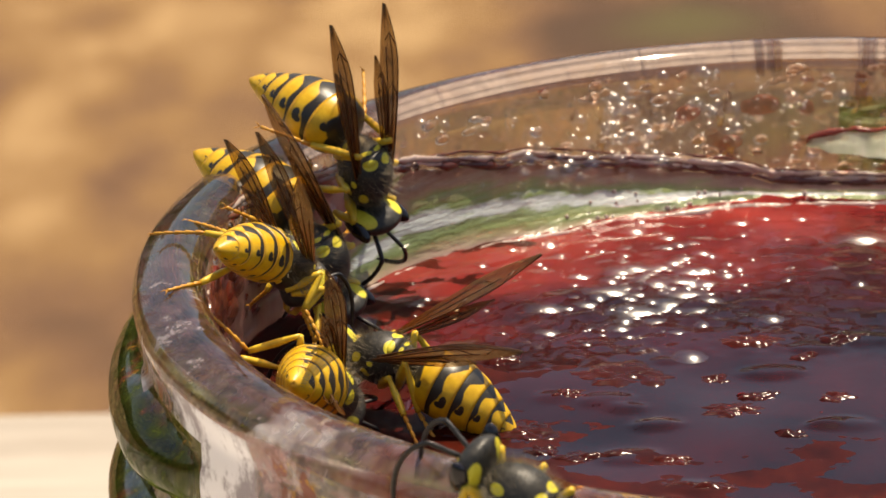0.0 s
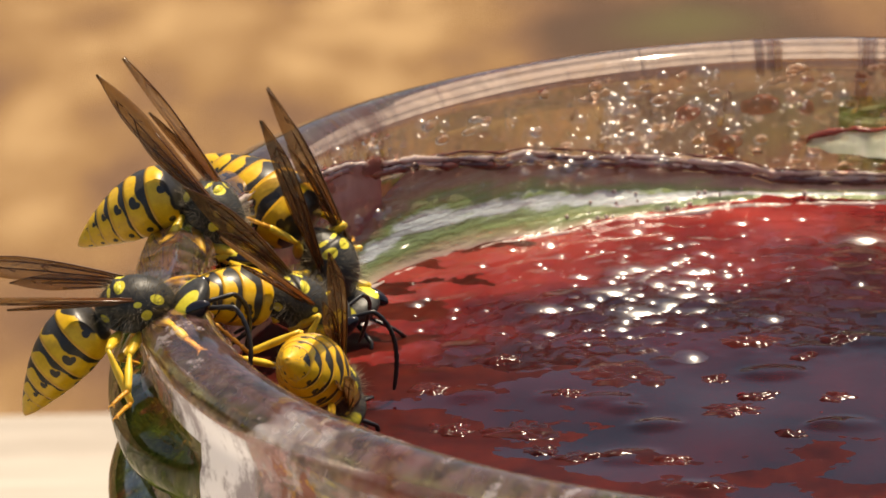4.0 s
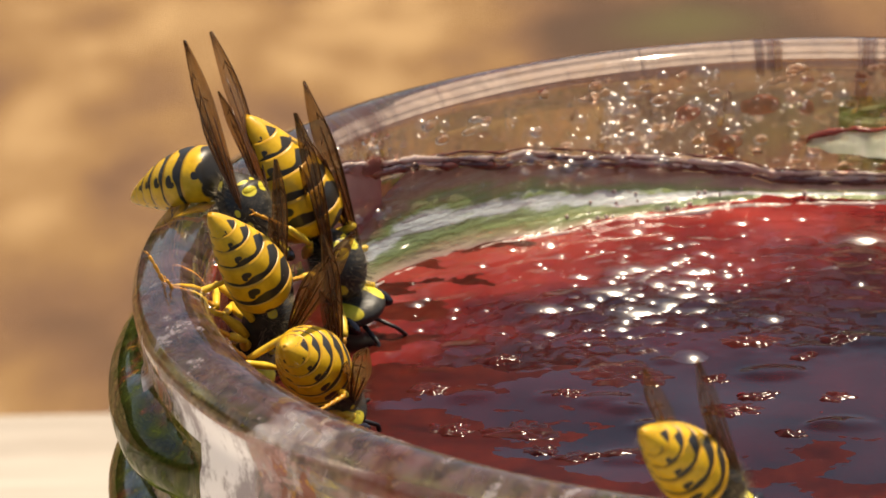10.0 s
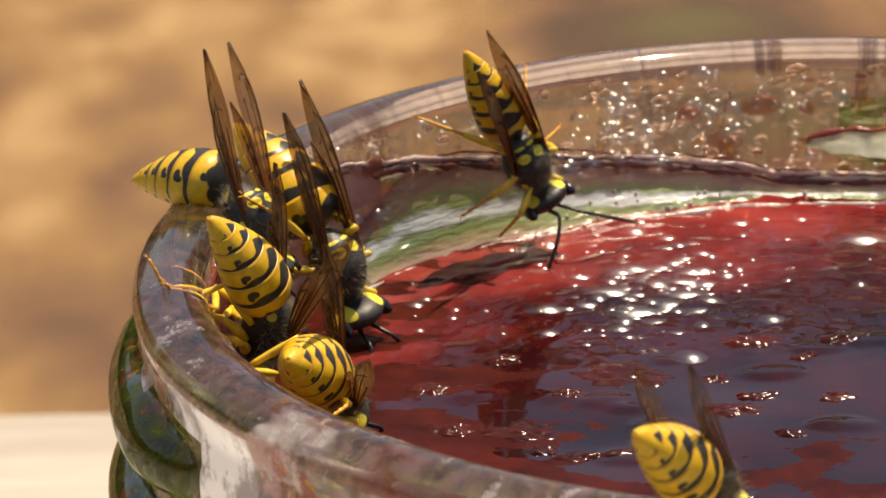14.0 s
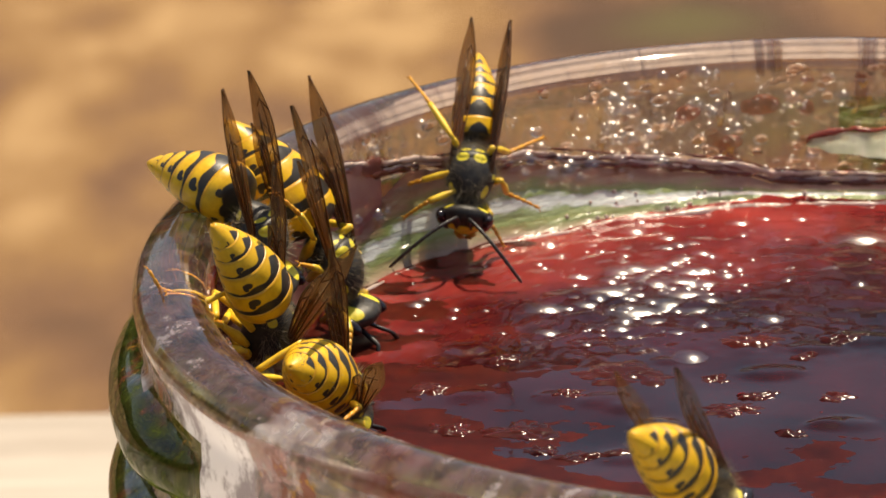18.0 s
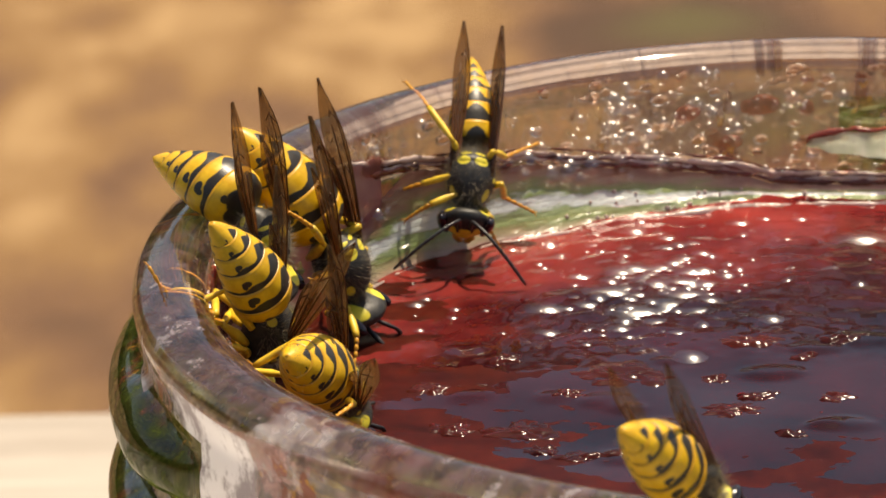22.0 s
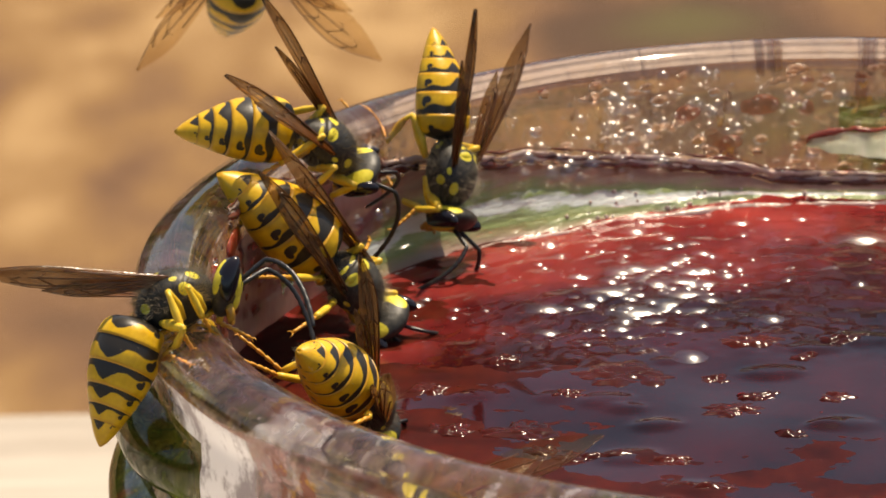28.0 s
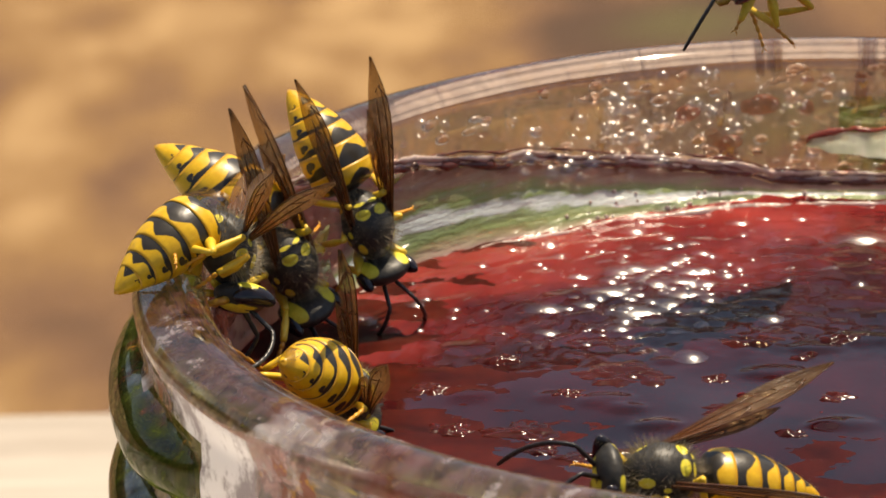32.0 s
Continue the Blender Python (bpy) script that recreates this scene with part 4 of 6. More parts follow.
        for p, q in zip(rows, rows[1:]):
            for j in range(6):
                bm.faces.new((p[j], p[j + 1], q[j + 1], q[j]))
        put(name, mesh_of(name, bm, mat), jar, label=label)
    # a bright reflection on the far glass, painted as a patch, with a dark sticky edge over it
    bm = bmesh.new()
    rows = []
    edge = []
    for k in range(60):
        f = k / 59
        a = radians(89.6 - 24 * f)
        q = Vector((f * 9, 2.0, 0))
        top = -6.3 + 1.35 * f ** 0.35 + 0.25 * noise.noise(q)
        low = -6.4 - 1.9 * f ** 0.6 + 0.25 * noise.noise(q * 1.7)
        rows.append([bm.verts.new(((38.36 - 0.2 * abs(noise.noise(q * 2 + Vector((0, j, 0))))) * MM * math.cos(a), (38.36 - 0.2 * abs(noise.noise(q * 2 + Vector((0, j, 0))))) * MM * math.sin(a), RIM + (low + (top - low) * j / 7) * MM)) for j in range(8)])
        edge.append(Vector((38.35 * math.cos(a), 38.35 * math.sin(a), top + 0.2 + 0.12 * noise.noise(q * 3))) * MM + Vector((0, 0, RIM)))
    for p, q in zip(rows, rows[1:]):
        for j in range(7):
            bm.faces.new((p[j], p[j + 1], q[j + 1], q[j]))
    put("washed_patch", mesh_of("washed_patch", bm, MAT_GLEAM), jar, label="pale green patch with a bright reflection painted in")
    bm = bmesh.new()
    tube(bm, edge, [(0.10 + 0.16 * abs(math.sin(k * 0.31) * math.sin(k * 0.11 + 1))) * MM for k in range(60)])
    put("sticky_edge", mesh_of("sticky_edge", bm, MAT_TIDE), jar, label="dark sticky edge of dried syrup")
    # the wet collar of dried layers that climbs from the syrup up to the tide line
    bm = bmesh.new()
    uvl = bm.loops.layers.uv.new("UVMap")
    rows = []
    steps = 16
    for f in range(steps + 1):
        u = f / steps
        row = []
        for k in range(n):
            a = radians(46 + 100 * k / (n - 1))
            d = math.degrees(a)
            q = Vector((math.cos(a) * 9, math.sin(a) * 9, 3.0))
            big = (0.55 + 0.45 * max(0.0, min(1.0, (d - 88) / 40))) * (1.0 + 0.30 * noise.noise(q * 0.7) + 0.03 * noise.noise(q * 4))
            reach = 3.0 * big * (1 - 0.42 * max(0.0, min(1.0, (d - 112) / 24)))
            climb = max(0.6, line_height(a) - 0.3 + 10.12) * min(1.0, 0.25 + (146 - d) / 16)
            z = -10.12 + climb * u ** 1.8 + 0.05 * noise.noise(q * 2.5 + Vector((0, 0, u * 5))) * math.sin(u * math.pi)
            r = 38.42 - reach * (1 - u) ** 1.3
            row.append(bm.verts.new((r * MM * math.cos(a), r * MM * math.sin(a), RIM + z * MM)))
        rows.append(row)
    for f, (p, q) in enumerate(zip(rows, rows[1:])):
        for k in range(n - 1):
            face = bm.faces.new((p[k], p[k + 1], q[k + 1], q[k]))
            for lp, v in zip(face.loops, (f, f, f + 1, f + 1)):
                lp[uvl].uv = (k / n, v / steps)
    collar = [[v.co.copy() for v in row] for row in rows]
    rim_line = [v.co + Vector((0, 0, 0.05 * MM)) for v in rows[0]]
    put("syrup_collar", mesh_of("syrup_collar", bm, MAT_FILM), jar, label="wet collar of greenish dried layers with a painted sky reflection")
    bm = bmesh.new()
    pts, fat = [], []
    for v in rim_line:
        pts.append(v)
        q = v * 420
        d = math.degrees(math.atan2(v.y, v.x))
        fat.append((max(0.05, 0.17 + 0.14 * noise.noise(q) + 0.09 * noise.noise(q * 3.3)) + 0.16 * math.exp(-((d - 103) / 8) ** 2)) * MM)
    tube(bm, pts, fat, 8)
    # small pale beads added to draw white glints along it
    for _ in range(70):
        k = int(n * max(0.0, min(0.99, (rnd.gauss(102, 8) - 46) / 100)))
        v = collar[int(rnd.random() ** 1.5 * 12)][k]
        s = 0.06 + 0.16 * rnd.random() ** 1.6
        vs = [bm.verts.new(v + p * s * MM) for p in ball]
        for f in ball_faces:
            bm.faces.new([vs[j] for j in f])
    put("wet_edge", mesh_of("wet_edge", bm, MAT_BEAD), jar, label="pale wet edge where the syrup meets the collar")


# lumps of fruit skin in the syrup: place and half sizes, millimetres
LUMPS = [(-13.5, 5.7, 3.3, 2.2), (-7.7, -0.4, 2.2, 1.3), (-5.7, 2.0, 1.4, 0.8), (-1.0, 1.3, 1.2, 1.0), (-17.2, 2.6, 1.2, 0.9), (-20.1, -2.8, 2.5, 1.4), (-8.2, 5.1, 1.0, 0.8), (-15.7, -6.7, 2.5, 1.1), (-11.8, -7.8, 1.5, 0.9), (-21.4, 8.4, 1.6, 1.1), (-5.5, 10.9, 2.1, 1.1), (-2.6, 8.2, 1.0, 0.8), (-19.0, -5.7, 1.2, 0.9), (-24.2, -2.4, 1.5, 1.3), (0.5, 11.1, 1.9, 1.0), (-10.1, -11.6, 2.1, 0.8), (-4.3, -4.3, 1.2, 0.6), (-25.6, 4.0, 1.4, 1.2)]


def build_lumps(syrup):
    """Low uneven pieces of fruit skin that break the smooth surface."""
    for i, (x, y, rx, ry) in enumerate(LUMPS):
        bm = bmesh.new()
        n, rings = 64, 12
        grid = []
        ph = Vector((i * 3.7, i * 1.9, 0))
        for j in range(rings + 1):
            f = 1 - j / rings
            row = []
            for k in range(n):
                a = 2 * math.pi * k / n
                d = Vector((math.cos(a), math.sin(a), 0))
                edge = 1 + 0.42 * noise.noise(d * 1.3 + ph) + 0.22 * noise.noise(d * 3.1 + ph) + 0.08 * noise.noise(d * 8 + ph)
                px, py = x + d.x * rx * f * edge, y + d.y * ry * f * edge
                rise = 0.30 * (1 - f ** 3) ** 0.5 * (0.55 + 0.9 * noise.noise(Vector((px * 0.8, py * 1.3, i))) + 0.45 * noise.noise(Vector((px * 2.3, py * 3, i))))
                row.append(bm.verts.new(Vector((px, py, rise + 0.12 * (1 - f) - 0.10 + 0.22 * noise.noise(Vector((px * 0.13, py * 0.10, 1.0))))) * MM + Vector((0, 0, LIQ))))
            grid.append(row)
        for p, q in zip(grid, grid[1:]):
            for k in range(n):
                bm.faces.new((p[k], p[(k + 1) % n], q[(k + 1) % n], q[k]))
        part("fruit_skin", bm, MAT_LUMP, syrup, "glossy brown-red lump of fruit skin")


def build_bubbles(syrup):
    """Shallow sticky blisters in the skin of the syrup; each one throws back the sun."""
    rnd = random.Random(77)
    bm = bmesh.new()
    for _ in range(330):
        if rnd.random() < 0.72:
            x, y = rnd.gauss(-11.6, 2.6), rnd.gauss(22.5, 4.6)
        else:
            x, y = rnd.uniform(-30, 6), rnd.uniform(12, 35)
        if math.hypot(x, y) > 37.4:
            continue
        curve = 0.25 + 1.0 * rnd.random() ** 2 + (0.8 if rnd.random() < 0.12 else 0.0)
        top = radians(rnd.uniform(34, 42))
        wide = rnd.uniform(0.9, 1.8)
        rings = []
        for i in range(6):
            a = top * i / 5
            r, h = curve * math.sin(a), curve * (math.cos(a) - math.cos(top)) - 0.02
            if i == 0:
                rings.append([bm.verts.new(Vector((x, y, h)) * MM + Vector((0, 0, LIQ)))])
            else:
                rings.append([bm.verts.new(Vector((x + r * wide * math.cos(k * math.pi / 6), y + r * math.sin(k * math.pi / 6), h)) * MM + Vector((0, 0, LIQ))) for k in range(12)])
        for k in range(12):
            bm.faces.new((rings[0][0], rings[1][k], rings[1][(k + 1) % 12]))
        for p, q in zip(rings[1:], rings[2:]):
            for k in range(12):
                bm.faces.new((p[k], q[k], q[(k + 1) % 12], p[(k + 1) % 12]))
    tagged(put("blister_crust", mesh_of("blister_crust", bm, MAT_BEADS), syrup), "small glistening blisters on the syrup", kind="stuff")


build_table()
build_ground()
build_hedge()
JAR = build_jar()
SYRUP = build_syrup()
build_residue(JAR)
build_bubbles(SYRUP)
build_lumps(SYRUP)


# ---- the wasps ----
W_FRONT_LEFT = wasp("yellow and black wasp head-down inside the rim, abdomen raised", size=1.0, bend=0, stretch=0.9, fat=1.06, lift=10, sweep=14, twist=(54, 29), legs={(1, 1): (-7.41, 2.20, -6.02), (2, 1): (-5.03, 4.13, -5.30), (2, -1): (-8.48, -5.39, -0.62)})
W_DRINKER = wasp("large yellow and black wasp drinking syrup, abdomen over the rim", size=1.06, bend=6, stretch=1.12, fat=1.14, lift=12, sweep=9, twist=(76, 2), nod=25, feel=(36, -4), legs={(2, -1): (-9.58, -8.95, 4.46), (1, -1): (-4.52, -11.14, 5.25), (0, -1): (5.27, -5.75, 1.65)})
W_FIRST_CURL = wasp("yellow and black wasp curled on the sticky inner rim", size=0.96, bend=14, fat=0.92, stretch=0.92, lift=14, sweep=8, twist=(77, 4), legs={(2, 1): (-9.52, 1.16, -5.77), (1, 1): (0.86, 9.93, -0.58), (2, -1): (-2.58, 7.75, -2.43)})
W_TOP_LEAVER = wasp("yellow and black wasp on the rim with raised wings", size=1.05, bend=8, stretch=1.1, lift=22, sweep=14, twist=(3, -1), nod=20)
W_WADER = wasp("yellow and black wasp standing on the syrup, wings half spread", size=0.98, bend=10, lift=26, sweep=30, twist=(81, 21), nod=20, legs={(2, 1): (-5.41, 3.62, -3.25), (1, 1): (-4.47, 4.83, -2.32)})
W_FRONT_CLIMBER = wasp("yellow and black wasp climbing on the near rim", size=1.0, bend=18, lift=6, sweep=10, twist=(-8, 8), nod=15, feel=(18, 45))
W_LEFT_UPPER = wasp("yellow and black wasp on the outer rim with high wings", size=1.0, feet=HANG, bend=58, lift=4, sweep=8, twist=(9, 90), nod=35)
W_LEFT_LOWER = wasp("yellow and black wasp reaching from the rim into the jar", size=1.0, fat=0.96, feet=HANG, bend=80, lift=8, sweep=8, twist=(49, 36), nod=45, legs={(1, -1): (-4.66, -0.79, -6.87), (2, -1): (-4.62, 1.11, -7.56), (0, -1): (-5.72, -5.05, -5.54)})
W_NEAR_DIVER = wasp("yellow and black wasp head-down at the near rim", size=0.97, clear=True, bend=0, fat=0.94, lift=14, sweep=7, twist=(11, 67), feet=DANGLE)
W_BACK_CLIMBER = wasp("slim yellow and black wasp head-down on the far inner glass", size=0.97, bend=-4, fat=0.79, lift=10, sweep=3, twist=(48, 30), nod=0, feel=(46,-30), legs={(2, -1): (-6.82, -5.10, -0.62), (1, -1): (1.12, -5.36, -1.17), (0, -1): (3.32, -4.03, 0.22)})
W_LANDER = wasp("yellow and black wasp with spread clear wings", size=0.98, bend=8, lift=8, sweep=16, twist=15, open_wings=True, feet=DANGLE)
W_BACK_VISITOR = wasp("yellow and black wasp head-down on the far glass, wings apart", size=1.0, bend=2, fat=0.88, lift=16, sweep=20, twist=(79, -2), nod=10, legs={(2, -1): (-5.39, -2.45, -5.97), (1, -1): (-0.95, -1.08, -4.80), (0, -1): (3.53, -2.70, -2.81)})
W_LEFT_HANGER = wasp("yellow and black wasp hanging over the outer rim", size=1.0, feet=HANG, bend=70, stretch=1.0, fat=0.96, lift=20, sweep=10, twist=(66, 50), nod=30, legs={(0, -1): (1.51, 0.29, -2.79), (1, -1): (0.10, -0.27, -3.89)})
W_RIM_NEWCOMER = wasp("yellow and black wasp on the far rim with upright wings", size=1.0, bend=6, lift=30, sweep=14, twist=(7, -2), nod=20)
W_EARLY_FLYER = wasp("yellow and black wasp hovering over the syrup", size=0.98, bend=14, lift=35, sweep=55, twist=10, open_wings=True, feet=DANGLE)
W_LATE_FLYER = wasp("yellow and black wasp in flight past the jar", size=1.0, bend=12, lift=35, sweep=55, twist=10, open_wings=True, feet=DANGLE)
W_HIGH_FLYER = wasp("yellow and black wasp flying over the far rim", size=1.0, bend=12, lift=35, sweep=60, twist=10, open_wings=True, feet=DANGLE)


def flex(w, rows):
    """Keys how a wasp holds itself: seconds, the abdomen's bend and turn, then sweep and lift of its left and its right wing, and the abdomen's roll."""
    twist = TWIST[w.name]
    for ob in w.children:
        kind = ob.name.split(".")[0]
        if kind == "abdomen":
            walk(ob, [(t, pose(-2.25 * MM, 0, -0.35 * MM, 0, -b, u) @ pose(0, 0, 0, (*more, 0)[4])) for t, b, u, *more in rows])
        elif kind in ("forewing", "hindwing"):
            side = 1 if ob.location.y > 0 else -1
            held = [(r[0], *(r[3:5] if side > 0 else r[5:7])) for r in rows]
            if kind == "forewing":
                walk(ob, [(t, wing_pose(side, a, b, twist[side < 0])) for t, a, b in held])
            else:
                walk(ob, [(t, wing_pose(side, a * 0.8, b - 4, twist[side < 0], -0.5, 1.2, 0.85)) for t, a, b in held])


def motions():
    """Keys every wasp: seconds and the pose of its thorax, then how its abdomen and wings are held."""
    walk(W_FRONT_LEFT, [
        (0, pose(-0.03148, -0.00569, 0.12368, 77.6, 37.8, 73.4)), (1, pose(-0.03129, -0.00574, 0.12349, 73.7, 38.5, 74.1)),
        (2, pose(-0.03125, -0.00566, 0.12372, 69.8, 39.2, 74.7)), (3, pose(-0.03121, -0.00573, 0.12350, 65.8, 39.9, 75.3)),
        (5.5, pose(-0.03159, -0.00535, 0.12458, 83.6, 45.1, 77.3)), (6, pose(-0.03160, -0.00541, 0.12442, 83.2, 45.6, 76.3)),
        (8, pose(-0.03125, -0.00553, 0.12407, 62.3, 45.4, 74.1)), (9, pose(-0.03125, -0.00554, 0.12403, 61.9, 46.7, 76.7)),
        (13, pose(-0.03114, -0.00563, 0.12379, 62.2, 44.8, 77.2)), (14, pose(-0.03109, -0.00565, 0.12370, 62.2, 44.4, 77.3)),
        (19, pose(-0.03079, -0.00572, 0.12352, 60.8, 43.9, 79.4)), (22, pose(-0.03090, -0.00566, 0.12366, 62.2, 44.8, 77.9)),
        (23, pose(-0.03091, -0.00565, 0.12372, 62.6, 45.2, 77.4)), (25, pose(-0.03095, -0.00563, 0.12379, 63.4, 47.0, 75.4)),
        (27.5, pose(-0.02972, -0.00571, 0.12354, 66.1, 46.6, 74.3)), (28, pose(-0.02934, -0.00593, 0.12292, 66.6, 46.5, 74.1)),
        (29, pose(-0.02931, -0.00595, 0.12288, 68.3, 45.8, 74.9)), (29.5, pose(-0.02948, -0.00592, 0.12295, 68.2, 45.5, 74.6)),
        (30, pose(-0.02967, -0.00590, 0.12301, 68.1, 45.1, 74.4)), (30.4, pose(-0.03031, -0.00580, 0.12330, 66.5, 45.2, 73.2)),
        (31, pose(-0.03112, -0.00565, 0.12372, 64.1, 45.4, 71.4)), (31.1, pose(-0.03126, -0.00519, 0.12500, 64.0, 45.3, 72.1)),
        (31.25, pose(-0.03100, -0.00561, 0.12383, 63.8, 45.0, 73.2)), (32, pose(-0.03036, -0.00573, 0.12348, 62.7, 44.0, 78.6))])
    flex(W_FRONT_LEFT, [
        (0, -14, 17, 14, 10, 14, 10), (3, -5, 9, 14, 10, 14, 10), (6, -7, 15, 14, 10, 14, 10), (9, 0, 9, 14, 10, 14, 10),
        (14, 0, 10, 14, 10, 14, 10), (19, 4, 9, 14, 10, 14, 10), (23, 2, 7, 14, 10, 14, 10), (25, 2, 5, 14, 10, 14, 10),
        (28, 4, 0, 14, 10, 14, 10), (29, 5, -1, 14, 10, 14, 10), (30, 4, -1, 14, 10, 14, 10), (31, -5, 4, 14, 10, 14, 10),
        (32, 9, 4, 14, 10, 14, 10)])
    walk(W_DRINKER, [
        (0, pose(-0.03227, 0.01318, 0.12516, 43.7, 67.9, -4.8)), (1, pose(-0.03198, 0.01305, 0.12488, 25.6, 64.8, -25.7)),
        (2, pose(-0.03193, 0.01297, 0.12473, 25.4, 62.3, -27.7)), (3, pose(-0.03192, 0.01300, 0.12488, 45.6, 59.7, -5.7)),
        (3.5, pose(-0.03179, 0.01297, 0.12485, 41.3, 60.0, -7.3)), (5.5, pose(-0.03162, 0.01300, 0.12524, 16.3, 68.9, -20.8)),
        (6, pose(-0.03154, 0.01292, 0.12508, 6.6, 68.6, -28.7)), (8, pose(-0.03224, 0.01309, 0.12544, 24.2, 63.4, -12.6)),
        (9, pose(-0.03129, 0.01295, 0.12501, 37.6, 64.3, -1.4)), (13, pose(-0.03124, 0.01296, 0.12482, 28.4, 65.6, -16.7)),
        (14, pose(-0.03124, 0.01297, 0.12480, 24.9, 65.8, -22.0)), (19, pose(-0.03148, 0.01275, 0.12476, 14.2, 64.9, -10.1)),
        (22.1, pose(-0.03102, 0.01290, 0.12483, 37.0, 68.1, 8.3)), (22.3, pose(-0.03135, 0.01318, 0.12556, 30.2, 76.1, -7.8)),
        (22.4, pose(-0.03119, 0.01428, 0.12857, 33.4, 49.6, 1.1)), (22.5, pose(-0.03175, 0.01376, 0.12715, 34.9, 47.7, 4.1)),
        (22.8, pose(-0.03147, 0.01298, 0.12494, 42.8, 55.7, 8.5)), (23, pose(-0.03134, 0.01292, 0.12476, 42.8, 56.5, 7.0)),
        (23.8, pose(-0.03126, 0.01285, 0.12470, 43.0, 56.0, 7.1)), (24, pose(-0.03146, 0.01340, 0.12625, 31.3, 49.4, -6.4)),
        (24.1, pose(-0.03131, 0.01378, 0.12731, 46.8, 46.2, 10.0)), (24.5, pose(-0.03063, 0.01292, 0.12501, 48.7, 48.0, 10.5)),
        (25, pose(-0.03074, 0.01273, 0.12456, 43.3, 50.5, 0.9)), (25.5, pose(-0.03085, 0.01269, 0.12440, 36.0, 50.4, -10.2)),
        (27.5, pose(-0.03088, 0.01313, 0.12541, 63.9, 41.2, 28.6)), (28, pose(-0.03026, 0.01254, 0.12371, 56.0, 52.1, 10.9)),
        (28.6, pose(-0.03082, 0.01253, 0.12385, 44.4, 48.8, 0.6)), (29, pose(-0.03051, 0.01256, 0.12408, 43.7, 49.8, 5.2)),
        (29.2, pose(-0.03045, 0.01260, 0.12449, 58.5, 45.6, 25.7)), (29.5, pose(-0.03138, 0.01281, 0.12555, 62.9, 33.6, 40.7)),
        (29.9, pose(-0.03247, 0.01346, 0.12797, 62.7, 35.9, 29.0)), (30, pose(-0.03253, 0.01359, 0.12846, 54.2, 39.3, 15.9)),
        (30.1, pose(-0.03269, 0.01367, 0.12859, 43.9, 43.8, 1.0)), (30.4, pose(-0.03396, 0.01274, 0.12566, 84.1, 37.1, 46.8)),
        (31, pose(-0.03395, 0.01277, 0.12501, 84.5, 64.0, 23.4)), (32, pose(-0.03420, 0.01276, 0.12508, 64.3, 68.7, 12.6))])
    flex(W_DRINKER, [
        (0, 42, 1, -6, 3, 11, 20, -22), (3, 36, -1, 2, 1, 4, 20, -26), (6, 27, -7, 4, -4, 6, 12, -4), (9, -14, 5, 6, 8, -2, 17, -11),
        (14, 21, -8, 5, 1, 6, 20, -18), (19, 2, 4, 12, 7, 4, 16, 1), (23, 3, 7, 7, 4, 2, 16, -18), (25, 14, 4, 4, -1, 7, 16, -24),
        (28, -3, 4, 2, 5, 1, 14, -27), (29, 12, -1, 6, -1, 1, 12, -21), (30, 14, -2, 10, 1, -6, 6, -27), (31, 13, 16, -3, 0, -4, 1, -49),
        (32, 32, 10, 6, -7, -7, 2, -34)])
    walk(W_FIRST_CURL, [
        (0, pose(-0.03381, 0.00161, 0.12901, 20.9, 37.8, 67.8)), (1, pose(-0.03414, 0.00155, 0.12885, 20.5, 38.3, 67.4)),
        (1.5, pose(-0.03403, 0.00116, 0.12777, 33.5, 41.2, 70.5)), (2, pose(-0.03395, 0.00090, 0.12706, 38.9, 40.6, 73.1)),
        (3, pose(-0.03297, 0.00036, 0.12558, 23.3, 37.3, 71.9)), (3.5, pose(-0.03293, 0.00048, 0.12592, 22.0, 33.2, 69.6)),
        (4.3, pose(-0.03415, 0.00144, 0.12859, 29.1, 11.0, 19.7)), (4.8, pose(-0.03633, 0.01173, 0.13352, 68.1, -58.4, 13.6)),
        (5.4, pose(-0.03809, 0.02356, 0.13681, 86.7, -70.1, -3.9)), (5.5, pose(-0.03853, 0.02591, 0.13743, 86.7, -70.1, -3.9)),
        (5.7, pose(-0.03918, 0.03593, 0.14162, 86.7, -70.1, -3.9)), (5.83, pose(-0.16959, 0.07797, 0.07246, 28.3, -36.7, 28.3)),
        (5.95, pose(-0.30000, 0.12000, 0.00330, 0.0, -0.0, 20.0)), (32, pose(-0.30000, 0.12000, 0.00330, 0.0, -0.0, 20.0))])
    flex(W_FIRST_CURL, [
        (0, 8, -1, 8, 14, 8, 14), (1, 7, -1, 8, 14, 8, 14), (2, 9, -1, 8, 14, 8, 14), (3, 7, 0, 8, 14, 8, 14),
        (4.8, 14, -0, 8, 14, 8, 14), (32, 14, -0, 8, 14, 8, 14)])
    walk(W_TOP_LEAVER, [
        (0, pose(-0.02947, 0.01680, 0.12965, 55.0, 78.5, 8.8)), (0.2, pose(-0.02918, 0.01649, 0.12895, 50.6, 64.5, 26.8)),
        (0.3, pose(-0.03044, 0.01567, 0.13266, 86.0, 46.3, 43.0)), (0.4, pose(-0.03538, 0.02370, 0.13719, 110.6, 31.7, 64.0)),
        (0.45, pose(-0.03779, 0.02491, 0.13762, 80.4, 14.8, -1.3)), (0.5, pose(-0.04020, 0.02613, 0.13804, 80.2, -17.5, -54.3)),
        (0.6, pose(-0.06082, 0.03557, 0.14062, 76.9, -25.5, -13.3)), (1.05, pose(-0.21041, 0.09779, 0.07196, 32.4, -25.0, 29.6)),
        (1.5, pose(-0.36000, 0.16000, 0.00330, 0.0, -0.0, 60.0)), (32, pose(-0.36000, 0.16000, 0.00330, 0.0, -0.0, 60.0))])
